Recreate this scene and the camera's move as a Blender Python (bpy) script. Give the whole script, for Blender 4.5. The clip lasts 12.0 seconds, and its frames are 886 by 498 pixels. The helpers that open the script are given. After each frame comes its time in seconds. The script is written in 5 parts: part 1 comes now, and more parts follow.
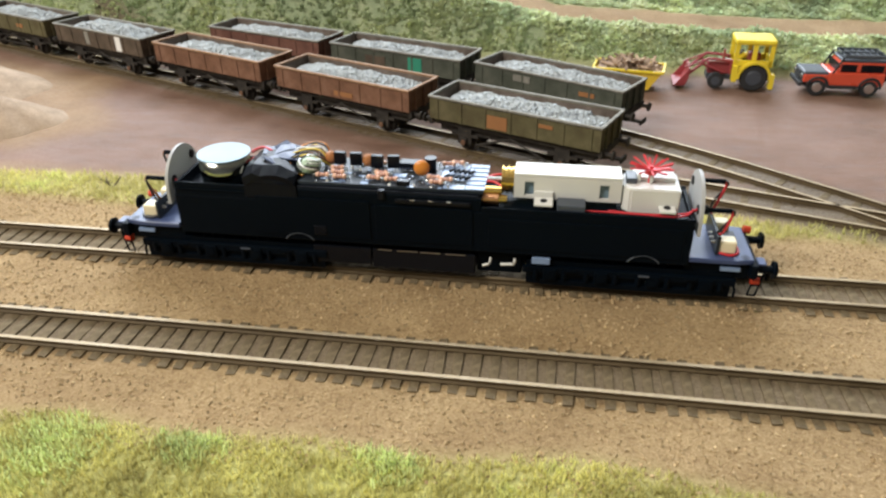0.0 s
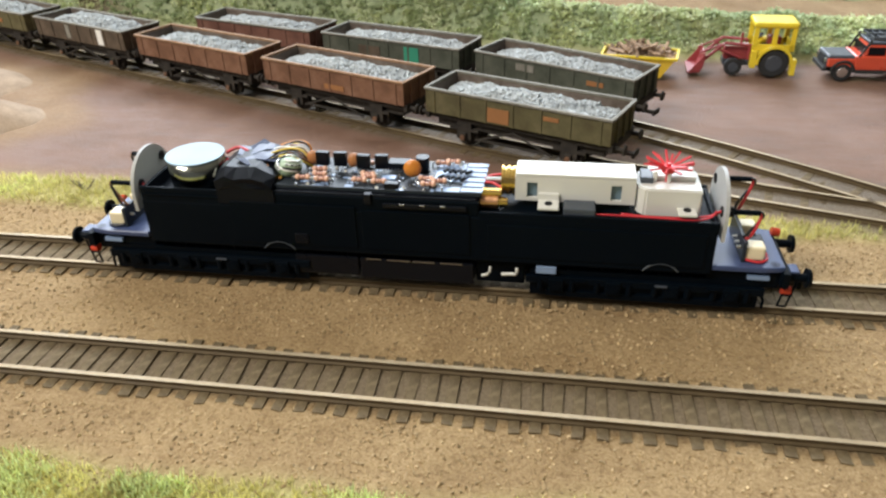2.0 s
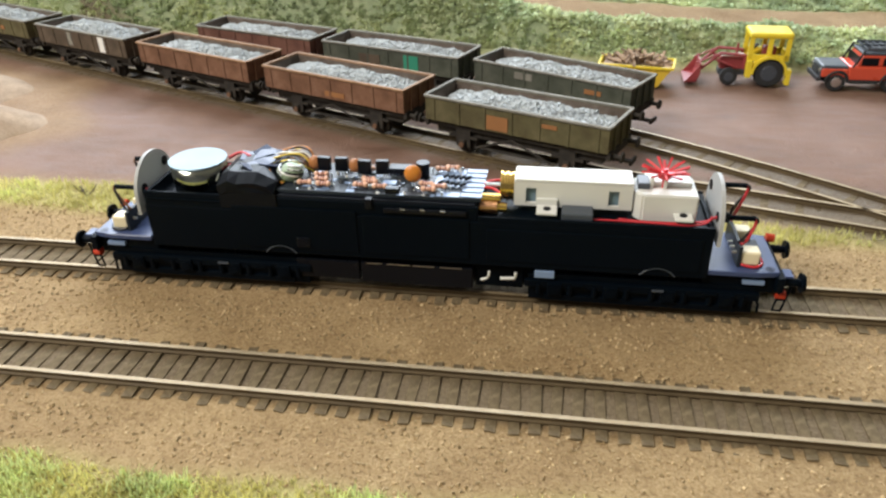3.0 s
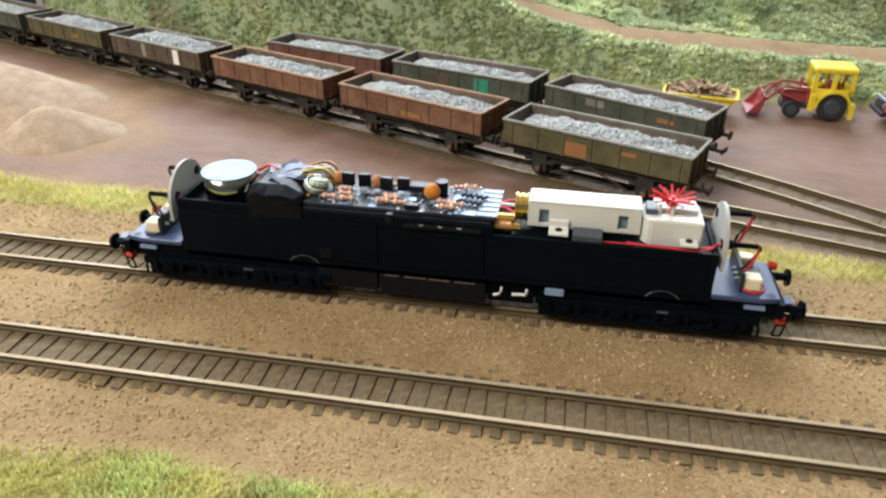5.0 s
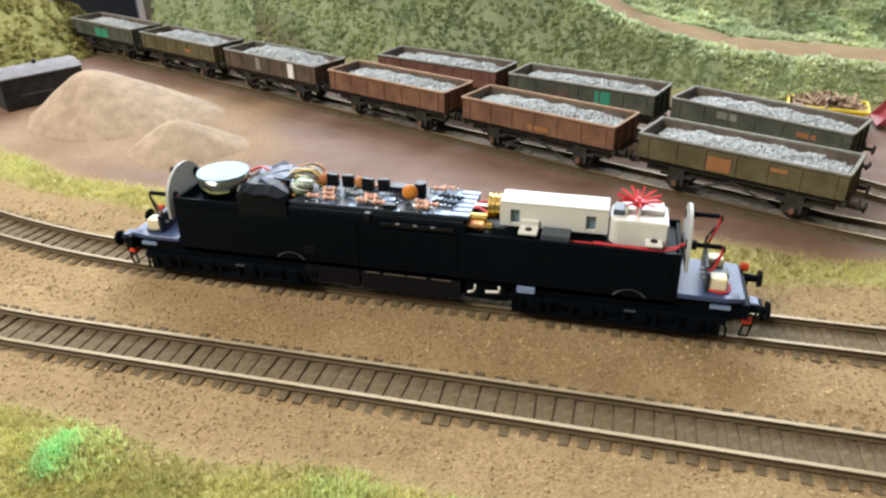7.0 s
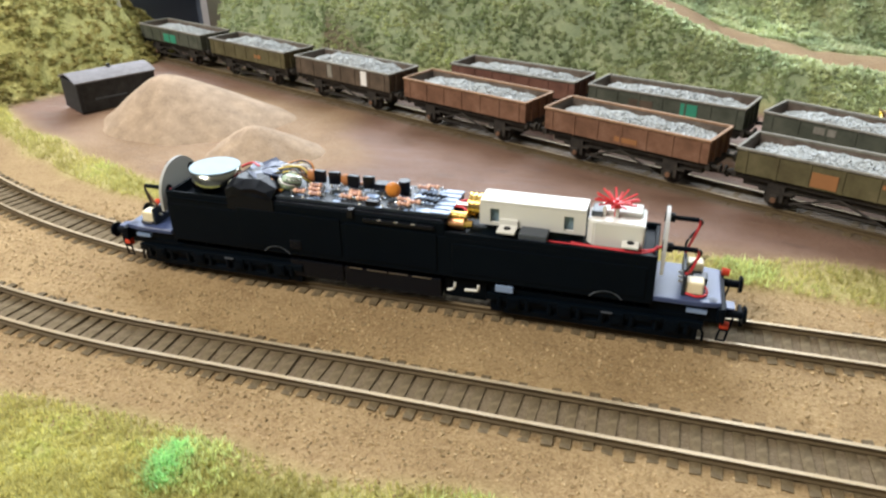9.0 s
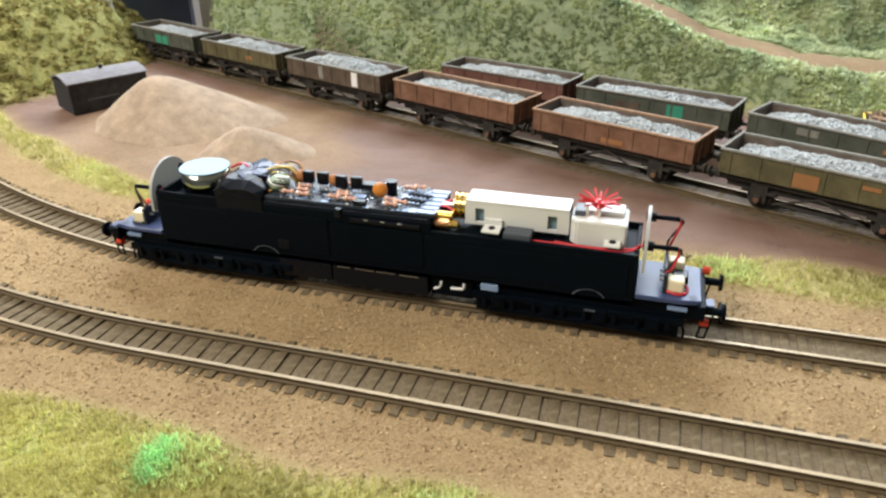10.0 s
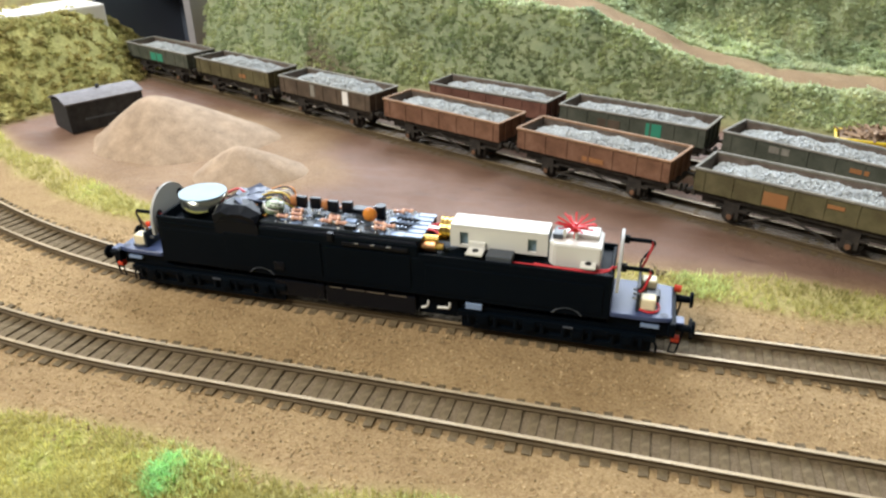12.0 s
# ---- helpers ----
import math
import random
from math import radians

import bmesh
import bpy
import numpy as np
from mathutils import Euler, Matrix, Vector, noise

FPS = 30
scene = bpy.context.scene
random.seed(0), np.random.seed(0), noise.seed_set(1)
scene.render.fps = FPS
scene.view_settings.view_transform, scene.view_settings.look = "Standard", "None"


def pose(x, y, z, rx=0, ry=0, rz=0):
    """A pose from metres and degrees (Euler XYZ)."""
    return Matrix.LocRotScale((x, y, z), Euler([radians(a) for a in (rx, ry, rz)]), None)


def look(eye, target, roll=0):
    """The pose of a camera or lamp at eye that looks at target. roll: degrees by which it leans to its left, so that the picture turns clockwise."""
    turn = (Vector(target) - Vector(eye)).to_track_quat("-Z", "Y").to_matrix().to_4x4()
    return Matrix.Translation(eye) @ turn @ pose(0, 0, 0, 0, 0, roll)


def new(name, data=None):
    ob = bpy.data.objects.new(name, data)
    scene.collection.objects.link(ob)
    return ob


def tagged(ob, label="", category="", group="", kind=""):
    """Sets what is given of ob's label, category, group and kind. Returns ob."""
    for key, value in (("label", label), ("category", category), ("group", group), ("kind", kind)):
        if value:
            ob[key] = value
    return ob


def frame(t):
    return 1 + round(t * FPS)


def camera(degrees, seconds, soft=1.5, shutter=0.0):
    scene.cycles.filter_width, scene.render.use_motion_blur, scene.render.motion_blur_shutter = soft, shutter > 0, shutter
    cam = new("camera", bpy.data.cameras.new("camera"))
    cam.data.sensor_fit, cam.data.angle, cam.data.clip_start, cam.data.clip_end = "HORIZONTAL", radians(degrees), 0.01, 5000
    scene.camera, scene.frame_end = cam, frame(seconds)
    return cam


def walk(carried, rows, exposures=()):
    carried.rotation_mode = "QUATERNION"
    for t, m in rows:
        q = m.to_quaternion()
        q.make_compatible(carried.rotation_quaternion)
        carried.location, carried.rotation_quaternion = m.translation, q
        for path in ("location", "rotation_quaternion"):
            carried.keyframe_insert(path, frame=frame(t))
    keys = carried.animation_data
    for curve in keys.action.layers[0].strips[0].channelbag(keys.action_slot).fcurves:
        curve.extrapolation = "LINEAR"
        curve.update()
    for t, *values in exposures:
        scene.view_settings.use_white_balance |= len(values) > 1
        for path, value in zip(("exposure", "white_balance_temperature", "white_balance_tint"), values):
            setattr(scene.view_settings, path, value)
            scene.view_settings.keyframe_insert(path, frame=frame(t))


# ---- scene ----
cam = camera(62.8, 12.0, soft=2.4)
PATH = [
    (0, (0.099, -0.188, 0.162), (-0.171, 1.514, -0.852), -0.7),
    (0.5, (0.1, -0.164, 0.154), (-0.189, 1.512, -0.899), -1.4),
    (1, (0.098, -0.164, 0.153), (-0.197, 1.519, -0.885), -1.1),
    (1.5, (0.096, -0.161, 0.152), (-0.194, 1.522, -0.888), -1.2),
    (2, (0.1, -0.16, 0.153), (-0.193, 1.526, -0.881), -1.8),
    (2.5, (0.101, -0.161, 0.152), (-0.187, 1.533, -0.871), -1.8),
    (4.5, (0.078, -0.174, 0.16), (-0.217, 1.54, -0.828), 0.3),
    (5, (0.068, -0.175, 0.16), (-0.253, 1.54, -0.818), 0.2),
    (5.5, (0.056, -0.177, 0.162), (-0.296, 1.537, -0.807), -0.1),
    (6, (0.046, -0.178, 0.162), (-0.336, 1.531, -0.805), -0.6),
    (6.5, (0.038, -0.179, 0.164), (-0.372, 1.522, -0.804), -0.8),
    (7, (0.022, -0.181, 0.162), (-0.425, 1.518, -0.795), -1.2),
    (7.5, (0.007, -0.18, 0.161), (-0.496, 1.511, -0.781), -1.8),
    (9.5, (-0.01, -0.182, 0.158), (-0.534, 1.511, -0.769), -0.9),
    (10, (-0.005, -0.184, 0.16), (-0.517, 1.513, -0.767), -0.8),
    (10.5, (-0.003, -0.186, 0.163), (-0.496, 1.518, -0.76), -0.9),
    (11, (-0.001, -0.185, 0.163), (-0.493, 1.52, -0.759), -1.2),
    (11.5, (-0.003, -0.185, 0.161), (-0.499, 1.522, -0.754), -1.3),
    (12, (0.001, -0.194, 0.175), (-0.493, 1.51, -0.747), -1.0),
]
walk(cam, [(t, look(eye, target, roll)) for t, eye, target, roll in PATH])

# ---- light: a room with a window beyond the layout and an added fill lamp ----
world = bpy.data.worlds.new("room_air")
world.use_nodes = True
scene.world = world
world.node_tree.nodes["Background"].inputs[0].default_value = (0.80, 0.86, 1.0, 1)
world.node_tree.nodes["Background"].inputs[1].default_value = 0.30
scene.view_settings.exposure = 0.0


def area_lamp(name, m, sx, sy, watts, colour):
    data = bpy.data.lights.new(name, "AREA")
    data.shape, data.size, data.size_y, data.energy, data.color = "RECTANGLE", sx, sy, watts, colour
    ob = new(name, data)
    ob.matrix_world = m
    return ob


area_lamp("window_light", look((-0.45, 1.66, 1.15), (-0.20, 0.1, 0.0)), 2.3, 1.0, 100, (0.80, 0.89, 1.0))
# Unseen fill lamp, added front left to brighten the bank and near ground.
area_lamp("fill_light", look((-1.00, -0.75, 1.35), (-0.35, 0.1, 0.0)), 1.0, 0.5, 43, (1.0, 0.95, 0.88))


# ---- materials ----
def node_mat(name):
    m = bpy.data.materials.new(name)
    m.use_nodes = True
    nt = m.node_tree
    return m, nt, nt.nodes["Principled BSDF"]


def link(nt, a, b):
    nt.links.new(a, b)


def noise_node(nt, scale, detail=4.0, rough=0.6):
    tc = nt.nodes.new("ShaderNodeTexCoord")
    n = nt.nodes.new("ShaderNodeTexNoise")
    n.inputs["Scale"].default_value, n.inputs["Detail"].default_value, n.inputs["Roughness"].default_value = scale, detail, rough
    link(nt, tc.outputs["Object"], n.inputs["Vector"])
    return n


def ramp(nt, source, stops):
    r = nt.nodes.new("ShaderNodeValToRGB")
    while len(r.color_ramp.elements) < len(stops):
        r.color_ramp.elements.new(0.5)
    for e, (p, c) in zip(r.color_ramp.elements, stops):
        e.position, e.color = p, (*c, 1)
    link(nt, source, r.inputs[0])
    return r


def mix(nt, fac, a, b, mode="MIX"):
    m = nt.nodes.new("ShaderNodeMix")
    m.data_type, m.blend_type = "RGBA", mode
    for socket, v in ((m.inputs[0], fac), (m.inputs[6], a), (m.inputs[7], b)):
        if isinstance(v, bpy.types.NodeSocket):
            link(nt, v, socket)
        else:
            socket.default_value = v if isinstance(v, float) else (*v, 1)
    return m.outputs[2]


def bump(nt, bsdf, source, strength, distance):
    b = nt.nodes.new("ShaderNodeBump")
    b.inputs["Strength"].default_value, b.inputs["Distance"].default_value = strength, distance
    link(nt, source, b.inputs["Height"])
    link(nt, b.outputs[0], bsdf.inputs["Normal"])


def plain(name, colour, rough=0.5, metal=0.0, wear=0.25, scale=300.0, relief=0.15, coat=0.0, spec=0.5):
    """A painted, plastic or metal surface with fine and coarse unevenness."""
    m, nt, b = node_mat(name)
    fine, coarse = noise_node(nt, scale, 5), noise_node(nt, scale / 9, 3)
    dark = tuple(c * (1 - wear) for c in colour)
    light = tuple(min(1, c * (1 + wear * 0.5)) for c in colour)
    c1 = ramp(nt, coarse.outputs[0], ((0.3, dark), (0.7, light)))
    c2 = ramp(nt, fine.outputs[0], ((0.3, tuple(c * (1 - wear * 0.5) for c in colour)), (0.65, colour)))
    link(nt, mix(nt, 0.5, c1.outputs[0], c2.outputs[0]), b.inputs["Base Color"])
    rr = ramp(nt, coarse.outputs[0], ((0.3, (rough * 0.8,) * 3), (0.7, (min(1, rough * 1.2),) * 3)))
    link(nt, rr.outputs[0], b.inputs["Roughness"])
    b.inputs["Metallic"].default_value = metal
    b.inputs["Coat Weight"].default_value = coat
    b.inputs["Specular IOR Level"].default_value = spec
    bump(nt, b, fine.outputs[0], relief, 0.0004)
    return m


def mottled(name, stops, scale, rough=0.9, relief=0.5, island=0.0, coarse_scale=None, thin=0.0):
    m, nt, b = node_mat(name)
    fine, coarse = noise_node(nt, scale, 6, 0.7), noise_node(nt, coarse_scale or scale / 12, 3)
    c = ramp(nt, fine.outputs[0], stops).outputs[0]
    c = mix(nt, 0.55, c, ramp(nt, coarse.outputs[0], ((0.3, (0.55, 0.55, 0.55)), (0.7, (1.25, 1.25, 1.25)))).outputs[0], "MULTIPLY")
    if island:
        geo = nt.nodes.new("ShaderNodeNewGeometry")
        r = ramp(nt, geo.outputs["Random Per Island"], ((0.0, (1 - island,) * 3), (1.0, (1 + island,) * 3)))
        c = mix(nt, 1.0, c, r.outputs[0], "MULTIPLY")
    link(nt, c, b.inputs["Base Color"])
    b.inputs["Roughness"].default_value = rough
    b.inputs["Specular IOR Level"].default_value = 0.2
    bump(nt, b, fine.outputs[0], relief, 0.0008)
    if thin:
        tr, ms = nt.nodes.new("ShaderNodeBsdfTranslucent"), nt.nodes.new("ShaderNodeMixShader")
        ms.inputs[0].default_value = thin
        link(nt, c, tr.inputs[0])
        link(nt, b.outputs[0], ms.inputs[1])
        link(nt, tr.outputs[0], ms.inputs[2])
        link(nt, ms.outputs[0], nt.nodes["Material Output"].inputs[0])
    return m


def ground_material():
    """Sandy ballast, reddish mud and flock turf, each where its painted share of the ground says."""
    m, nt, b = node_mat("layout_ground")
    att = nt.nodes.new("ShaderNodeVertexColor")
    att.layer_name = "cover"
    sep = nt.nodes.new("ShaderNodeSeparateColor")
    link(nt, att.outputs[0], sep.inputs[0])
    grain, spots, patches = noise_node(nt, 900, 6, 0.75), noise_node(nt, 380, 4, 0.65), noise_node(nt, 22, 4, 0.6)
    sand = ramp(nt, grain.outputs[0], ((0.28, (0.17, 0.112, 0.050)), (0.44, (0.34, 0.236, 0.118)), (0.60, (0.44, 0.32, 0.172)), (0.8, (0.60, 0.46, 0.29))))
    sandp = ramp(nt, patches.outputs[0], ((0.3, (0.78, 0.72, 0.66)), (0.7, (1.12, 1.1, 1.08))))
    sand_c = mix(nt, 1.0, sand.outputs[0], sandp.outputs[0], "MULTIPLY")
    specks = ramp(nt, spots.outputs[0], ((0.30, (0.48, 0.40, 0.31)), (0.50, (1.0, 1.0, 1.0))))
    sand_c = mix(nt, 0.55, sand_c, specks.outputs[0], "MULTIPLY")
    mud = ramp(nt, patches.outputs[0], ((0.25, (0.155, 0.087, 0.056)), (0.5, (0.222, 0.131, 0.092)), (0.75, (0.30, 0.192, 0.147))))
    mud_c = mix(nt, 0.35, mud.outputs[0], ramp(nt, grain.outputs[0], ((0.3, (0.17, 0.09, 0.06)), (0.7, (0.30, 0.19, 0.15)))).outputs[0])
    tc = nt.nodes.new("ShaderNodeTexCoord")
    mp = nt.nodes.new("ShaderNodeMapping")
    mp.inputs["Rotation"].default_value = (0, 0, 0.42)
    mp.inputs["Scale"].default_value = (26, 95, 26)
    link(nt, tc.outputs["Object"], mp.inputs["Vector"])
    ruts = nt.nodes.new("ShaderNodeTexNoise")
    ruts.inputs["Scale"].default_value, ruts.inputs["Detail"].default_value, ruts.inputs["Roughness"].default_value = 1.0, 6.0, 0.72
    link(nt, mp.outputs[0], ruts.inputs["Vector"])
    mud_c = mix(nt, 0.8, mud_c, ramp(nt, ruts.outputs[0], ((0.30, (0.55, 0.50, 0.46)), (0.44, (0.92, 0.90, 0.88)), (0.60, (1.0, 1.0, 1.0)), (0.75, (1.22, 1.18, 1.15)))).outputs[0], "MULTIPLY")
    turf = ramp(nt, spots.outputs[0], ((0.3, (0.28, 0.25, 0.09)), (0.5, (0.45, 0.43, 0.15)), (0.7, (0.58, 0.54, 0.22))))
    c = mix(nt, sep.outputs[0], sand_c, mud_c)
    c = mix(nt, sep.outputs[1], c, turf.outputs[0])
    scrub = noise_node(nt, 30, 6, 0.7)
    # Darker than the leaves: the shade between clumps is put into this colour.
    scrub_c = ramp(nt, scrub.outputs[0], ((0.3, (0.16, 0.20, 0.12)), (0.45, (0.26, 0.31, 0.18)), (0.6, (0.34, 0.38, 0.22)), (0.78, (0.42, 0.42, 0.27))))
    c = mix(nt, att.outputs[1], c, scrub_c.outputs[0])
    # Dark brown tone along the track beds, mixed in by its own share.
    dark_bed = ramp(nt, grain.outputs[0], ((0.3, (0.085, 0.065, 0.042)), (0.7, (0.20, 0.155, 0.10))))
    c = mix(nt, sep.outputs[2], c, dark_bed.outputs[0])
    link(nt, c, b.inputs["Base Color"])
    rr = mix(nt, sep.outputs[0], (0.95, 0.95, 0.95), ramp(nt, ruts.outputs[0], ((0.35, (0.42,) * 3), (0.65, (0.78,) * 3))).outputs[0])
    link(nt, rr, b.inputs["Roughness"])
    b.inputs["Specular IOR Level"].default_value = 0.35
    both = nt.nodes.new("ShaderNodeMath")
    both.operation = "ADD"
    link(nt, spots.outputs[0], both.inputs[0])
    link(nt, grain.outputs[0], both.inputs[1])
    bump(nt, b, both.outputs[0], 0.8, 0.0013)
    return m


GROUND = ground_material()
SAND_PILE = mottled("piled_sand", ((0.3, (0.29, 0.205, 0.14)), (0.5, (0.39, 0.29, 0.205)), (0.7, (0.48, 0.375, 0.28))), 1200, 0.95, 0.4)
SLEEPER = mottled("weathered_sleeper", ((0.3, (0.080, 0.056, 0.029)), (0.6, (0.150, 0.112, 0.063)), (0.8, (0.22, 0.170, 0.105))), 500, 0.85, 0.4)
RAIL = plain("rusted_rail_side", (0.105, 0.072, 0.034), 0.65, 0.2, 0.45, 500)
RAILTOP = plain("polished_rail_head", (0.36, 0.275, 0.165), 0.5, 0.4, 0.45, 260, 0.05)
BLACK = plain("satin_black_casting", (0.0014, 0.0034, 0.0062), 0.45, 0.0, 0.3, 200, 0.1, 0.0, 0.06)
GLOSSBLACK = plain("glossy_black_plastic", (0.004, 0.005, 0.008), 0.3, 0.0, 0.3, 200, 0.1, 0.0, 0.18)
DECK = plain("glossy_dark_deck", (0.050, 0.070, 0.150), 0.34, 0.0, 0.25, 150, 0.03, 0.0, 0.26)
TAPE = plain("black_insulating_tape", (0.003, 0.004, 0.007), 0.38, 0.0, 0.3, 120, 0.1, 0.0, 0.14)
# Lit copy of the black tape: the blue reflection is in the base colour.
TAPEFLAP = plain("tape_with_blue_highlight", (0.05, 0.065, 0.12), 0.34, 0.0, 0.4, 120, 0.1, 0.0, 0.25)
WHITEPL = plain("white_moulded_plastic", (0.64, 0.63, 0.58), 0.45, 0.0, 0.08, 150, 0.05)
PLATE = plain("pale_grey_bulkhead", (0.38, 0.38, 0.37), 0.5, 0.0, 0.12, 200, 0.1)
CREAM = plain("cream_lamp_block", (0.78, 0.68, 0.46), 0.5, 0.0, 0.1, 300, 0.1)
BRASS = plain("turned_brass", (0.80, 0.53, 0.16), 0.22, 1.0, 0.2, 300, 0.05)
COPPER = plain("copper_winding", (0.72, 0.38, 0.20), 0.3, 1.0, 0.25, 900, 0.4)
TIN = plain("tinned_steel", (0.66, 0.67, 0.68), 0.3, 1.0, 0.15, 300, 0.05)
CAN = plain("drawn_steel_cup", (0.36, 0.37, 0.32), 0.16, 1.0, 0.1, 200, 0.03)
CONE = plain("pale_speaker_cone", (0.19, 0.28, 0.34), 0.5, 0.0, 0.06, 300, 0.03)
REDPL = plain("red_plastic", (0.62, 0.035, 0.045), 0.4, 0.0, 0.15, 300, 0.05)
REDLENS = plain("red_marker_lens", (0.55, 0.05, 0.02), 0.25, 0.0, 0.2, 300, 0.05)
BOARD = plain("lacquered_circuit_board", (0.022, 0.028, 0.036), 0.4, 0.0, 0.4, 400, 0.05, 0.0, 0.25)
# The blue is the window's reflection, put into the tin's base colour.
PAD = plain("tin_with_blue_reflection", (0.20, 0.28, 0.43), 0.35, 0.0, 0.15, 300, 0.05)
ORANGE = plain("orange_capacitor", (0.60, 0.21, 0.03), 0.35, 0.0, 0.12, 400, 0.1)
BROWNCAP = plain("brown_capacitor", (0.42, 0.17, 0.06), 0.4, 0.0, 0.2, 400, 0.1)
RESIST = plain("tan_resistor_lacquer", (0.70, 0.40, 0.27), 0.4, 0.0, 0.15, 400, 0.1)
BANDS = plain("dark_colour_band", (0.22, 0.05, 0.03), 0.4, 0.0, 0.15, 400, 0.1)
COILGREEN = plain("green_white_coil", (0.34, 0.44, 0.30), 0.45, 0.0, 0.5, 1500, 0.6)
WIRES = {k: plain(k + "_wire_sleeve", c, 0.4, 0.0, 0.1, 300, 0.05) for k, c in (
    ("red", (0.55, 0.03, 0.04)), ("black", (0.02, 0.02, 0.022)), ("yellow", (0.70, 0.52, 0.06)), ("orange", (0.70, 0.26, 0.04)),
    ("white", (0.75, 0.74, 0.70)), ("brown", (0.22, 0.10, 0.05)), ("grey", (0.40, 0.40, 0.42)))}
# Haze is put into the leaf colour: paled and turned towards blue-grey.
FOLIAGE = mottled("hazed_flock_foliage", ((0.30, (0.30, 0.37, 0.24)), (0.43, (0.52, 0.60, 0.37)), (0.56, (0.68, 0.73, 0.45)), (0.72, (0.82, 0.82, 0.58))), 34, 0.9, 0.1, 0.06, 11, 0.72)
STRAW = mottled("straw_foliage", ((0.3, (0.22, 0.19, 0.07)), (0.47, (0.40, 0.345, 0.13)), (0.6, (0.42, 0.42, 0.17)), (0.78, (0.58, 0.50, 0.25))), 40, 0.9, 0.2, 0.25, 9, 0.45)
TURF = mottled("static_turf", ((0.28, (0.28, 0.245, 0.09)), (0.42, (0.52, 0.47, 0.17)), (0.56, (0.68, 0.64, 0.25)), (0.76, (0.60, 0.70, 0.26))), 26, 0.9, 0.2, 0.25, 12, 0.5)
VIVID = mottled("vivid_green_flock", ((0.3, (0.66, 0.66, 0.28)), (0.55, (0.68, 0.77, 0.34)), (0.8, (0.76, 0.74, 0.36))), 120, 0.9, 0.2, 0.3, 30, 0.5)
# Brighter and greener than the turf, for one oval spot in front.
NEON = mottled("bright_green_spot", ((0.3, (0.62, 0.78, 0.34)), (0.55, (0.52, 0.86, 0.42)), (0.8, (0.68, 0.84, 0.42))), 120, 0.9, 0.2, 0.2, 30, 0.5)
TWIG = plain("dry_twig", (0.13, 0.10, 0.06), 0.8, 0.0, 0.3, 400)
STONE = mottled("pale_crushed_stone", ((0.3, (0.36, 0.385, 0.40)), (0.5, (0.45, 0.48, 0.49)), (0.75, (0.55, 0.575, 0.58))), 700, 0.95, 0.2, 0.08)
RUST = {
    "olive": mottled("olive_weathered_steel", ((0.3, (0.075, 0.058, 0.030)), (0.5, (0.105, 0.092, 0.046)), (0.75, (0.15, 0.125, 0.068))), 110, 0.75, 0.25),
    "brown": mottled("rust_brown_steel", ((0.3, (0.12, 0.060, 0.036)), (0.5, (0.18, 0.092, 0.056)), (0.75, (0.25, 0.14, 0.092))), 110, 0.75, 0.25),
    "red": mottled("dull_red_brown_steel", ((0.3, (0.105, 0.048, 0.036)), (0.5, (0.155, 0.072, 0.052)), (0.75, (0.21, 0.11, 0.08))), 110, 0.75, 0.25),
    "green": mottled("dark_green_grey_steel", ((0.3, (0.050, 0.055, 0.040)), (0.5, (0.078, 0.084, 0.064)), (0.75, (0.115, 0.115, 0.088))), 110, 0.75, 0.25),
    "dark": mottled("dark_brown_steel", ((0.3, (0.060, 0.045, 0.032)), (0.5, (0.095, 0.070, 0.050)), (0.75, (0.14, 0.105, 0.075))), 110, 0.75, 0.25),
}
INNER = mottled("dusty_wagon_inside", ((0.3, (0.10, 0.075, 0.058)), (0.6, (0.17, 0.135, 0.11)), (0.8, (0.24, 0.20, 0.17))), 160, 0.85, 0.2)
RIM = mottled("worn_top_rim", ((0.3, (0.15, 0.14, 0.115)), (0.6, (0.25, 0.235, 0.20)), (0.8, (0.34, 0.32, 0.28))), 200, 0.7, 0.2)
RIMTAN = mottled("worn_tan_rim", ((0.3, (0.22, 0.12, 0.065)), (0.6, (0.34, 0.21, 0.125)), (0.8, (0.42, 0.30, 0.20))), 200, 0.7, 0.2)
UNDER = mottled("grimy_underframe", ((0.3, (0.020, 0.018, 0.016)), (0.6, (0.042, 0.036, 0.030)), (0.8, (0.08, 0.066, 0.052))), 200, 0.8, 0.2)
ORPATCH = plain("orange_rust_patch", (0.30, 0.13, 0.045), 0.8, 0.0, 0.35, 200)
AXLECAP = plain("dull_rust_cap", (0.15, 0.075, 0.04), 0.8, 0.0, 0.35, 400)
GREENPATCH = plain("bright_green_patch", (0.03, 0.24, 0.15), 0.6, 0.0, 0.15, 200)
WHITEPATCH = plain("white_panel_mark", (0.72, 0.71, 0.68), 0.6, 0.0, 0.12, 200)
HUTSIDE = mottled("black_tarred_boards", ((0.3, (0.022, 0.022, 0.024)), (0.6, (0.042, 0.042, 0.044)), (0.8, (0.07, 0.068, 0.066))), 200, 0.7, 0.2)
HUTROOF = mottled("grey_felt_roof", ((0.3, (0.17, 0.16, 0.17)), (0.6, (0.23, 0.22, 0.23)), (0.8, (0.30, 0.28, 0.29))), 200, 0.7, 0.2)
YELLOW = plain("yellow_enamel", (0.76, 0.58, 0.035), 0.35, 0.0, 0.12, 200, 0.05)
OCHRE = plain("ochre_skip_paint", (0.62, 0.42, 0.035), 0.5, 0.0, 0.25, 200, 0.1)
MAROON = plain("faded_red_paint", (0.28, 0.045, 0.05), 0.45, 0.0, 0.2, 200, 0.1)
CARRED = plain("orange_red_car_paint", (0.60, 0.075, 0.035), 0.3, 0.0, 0.12, 200, 0.03, 0.3)
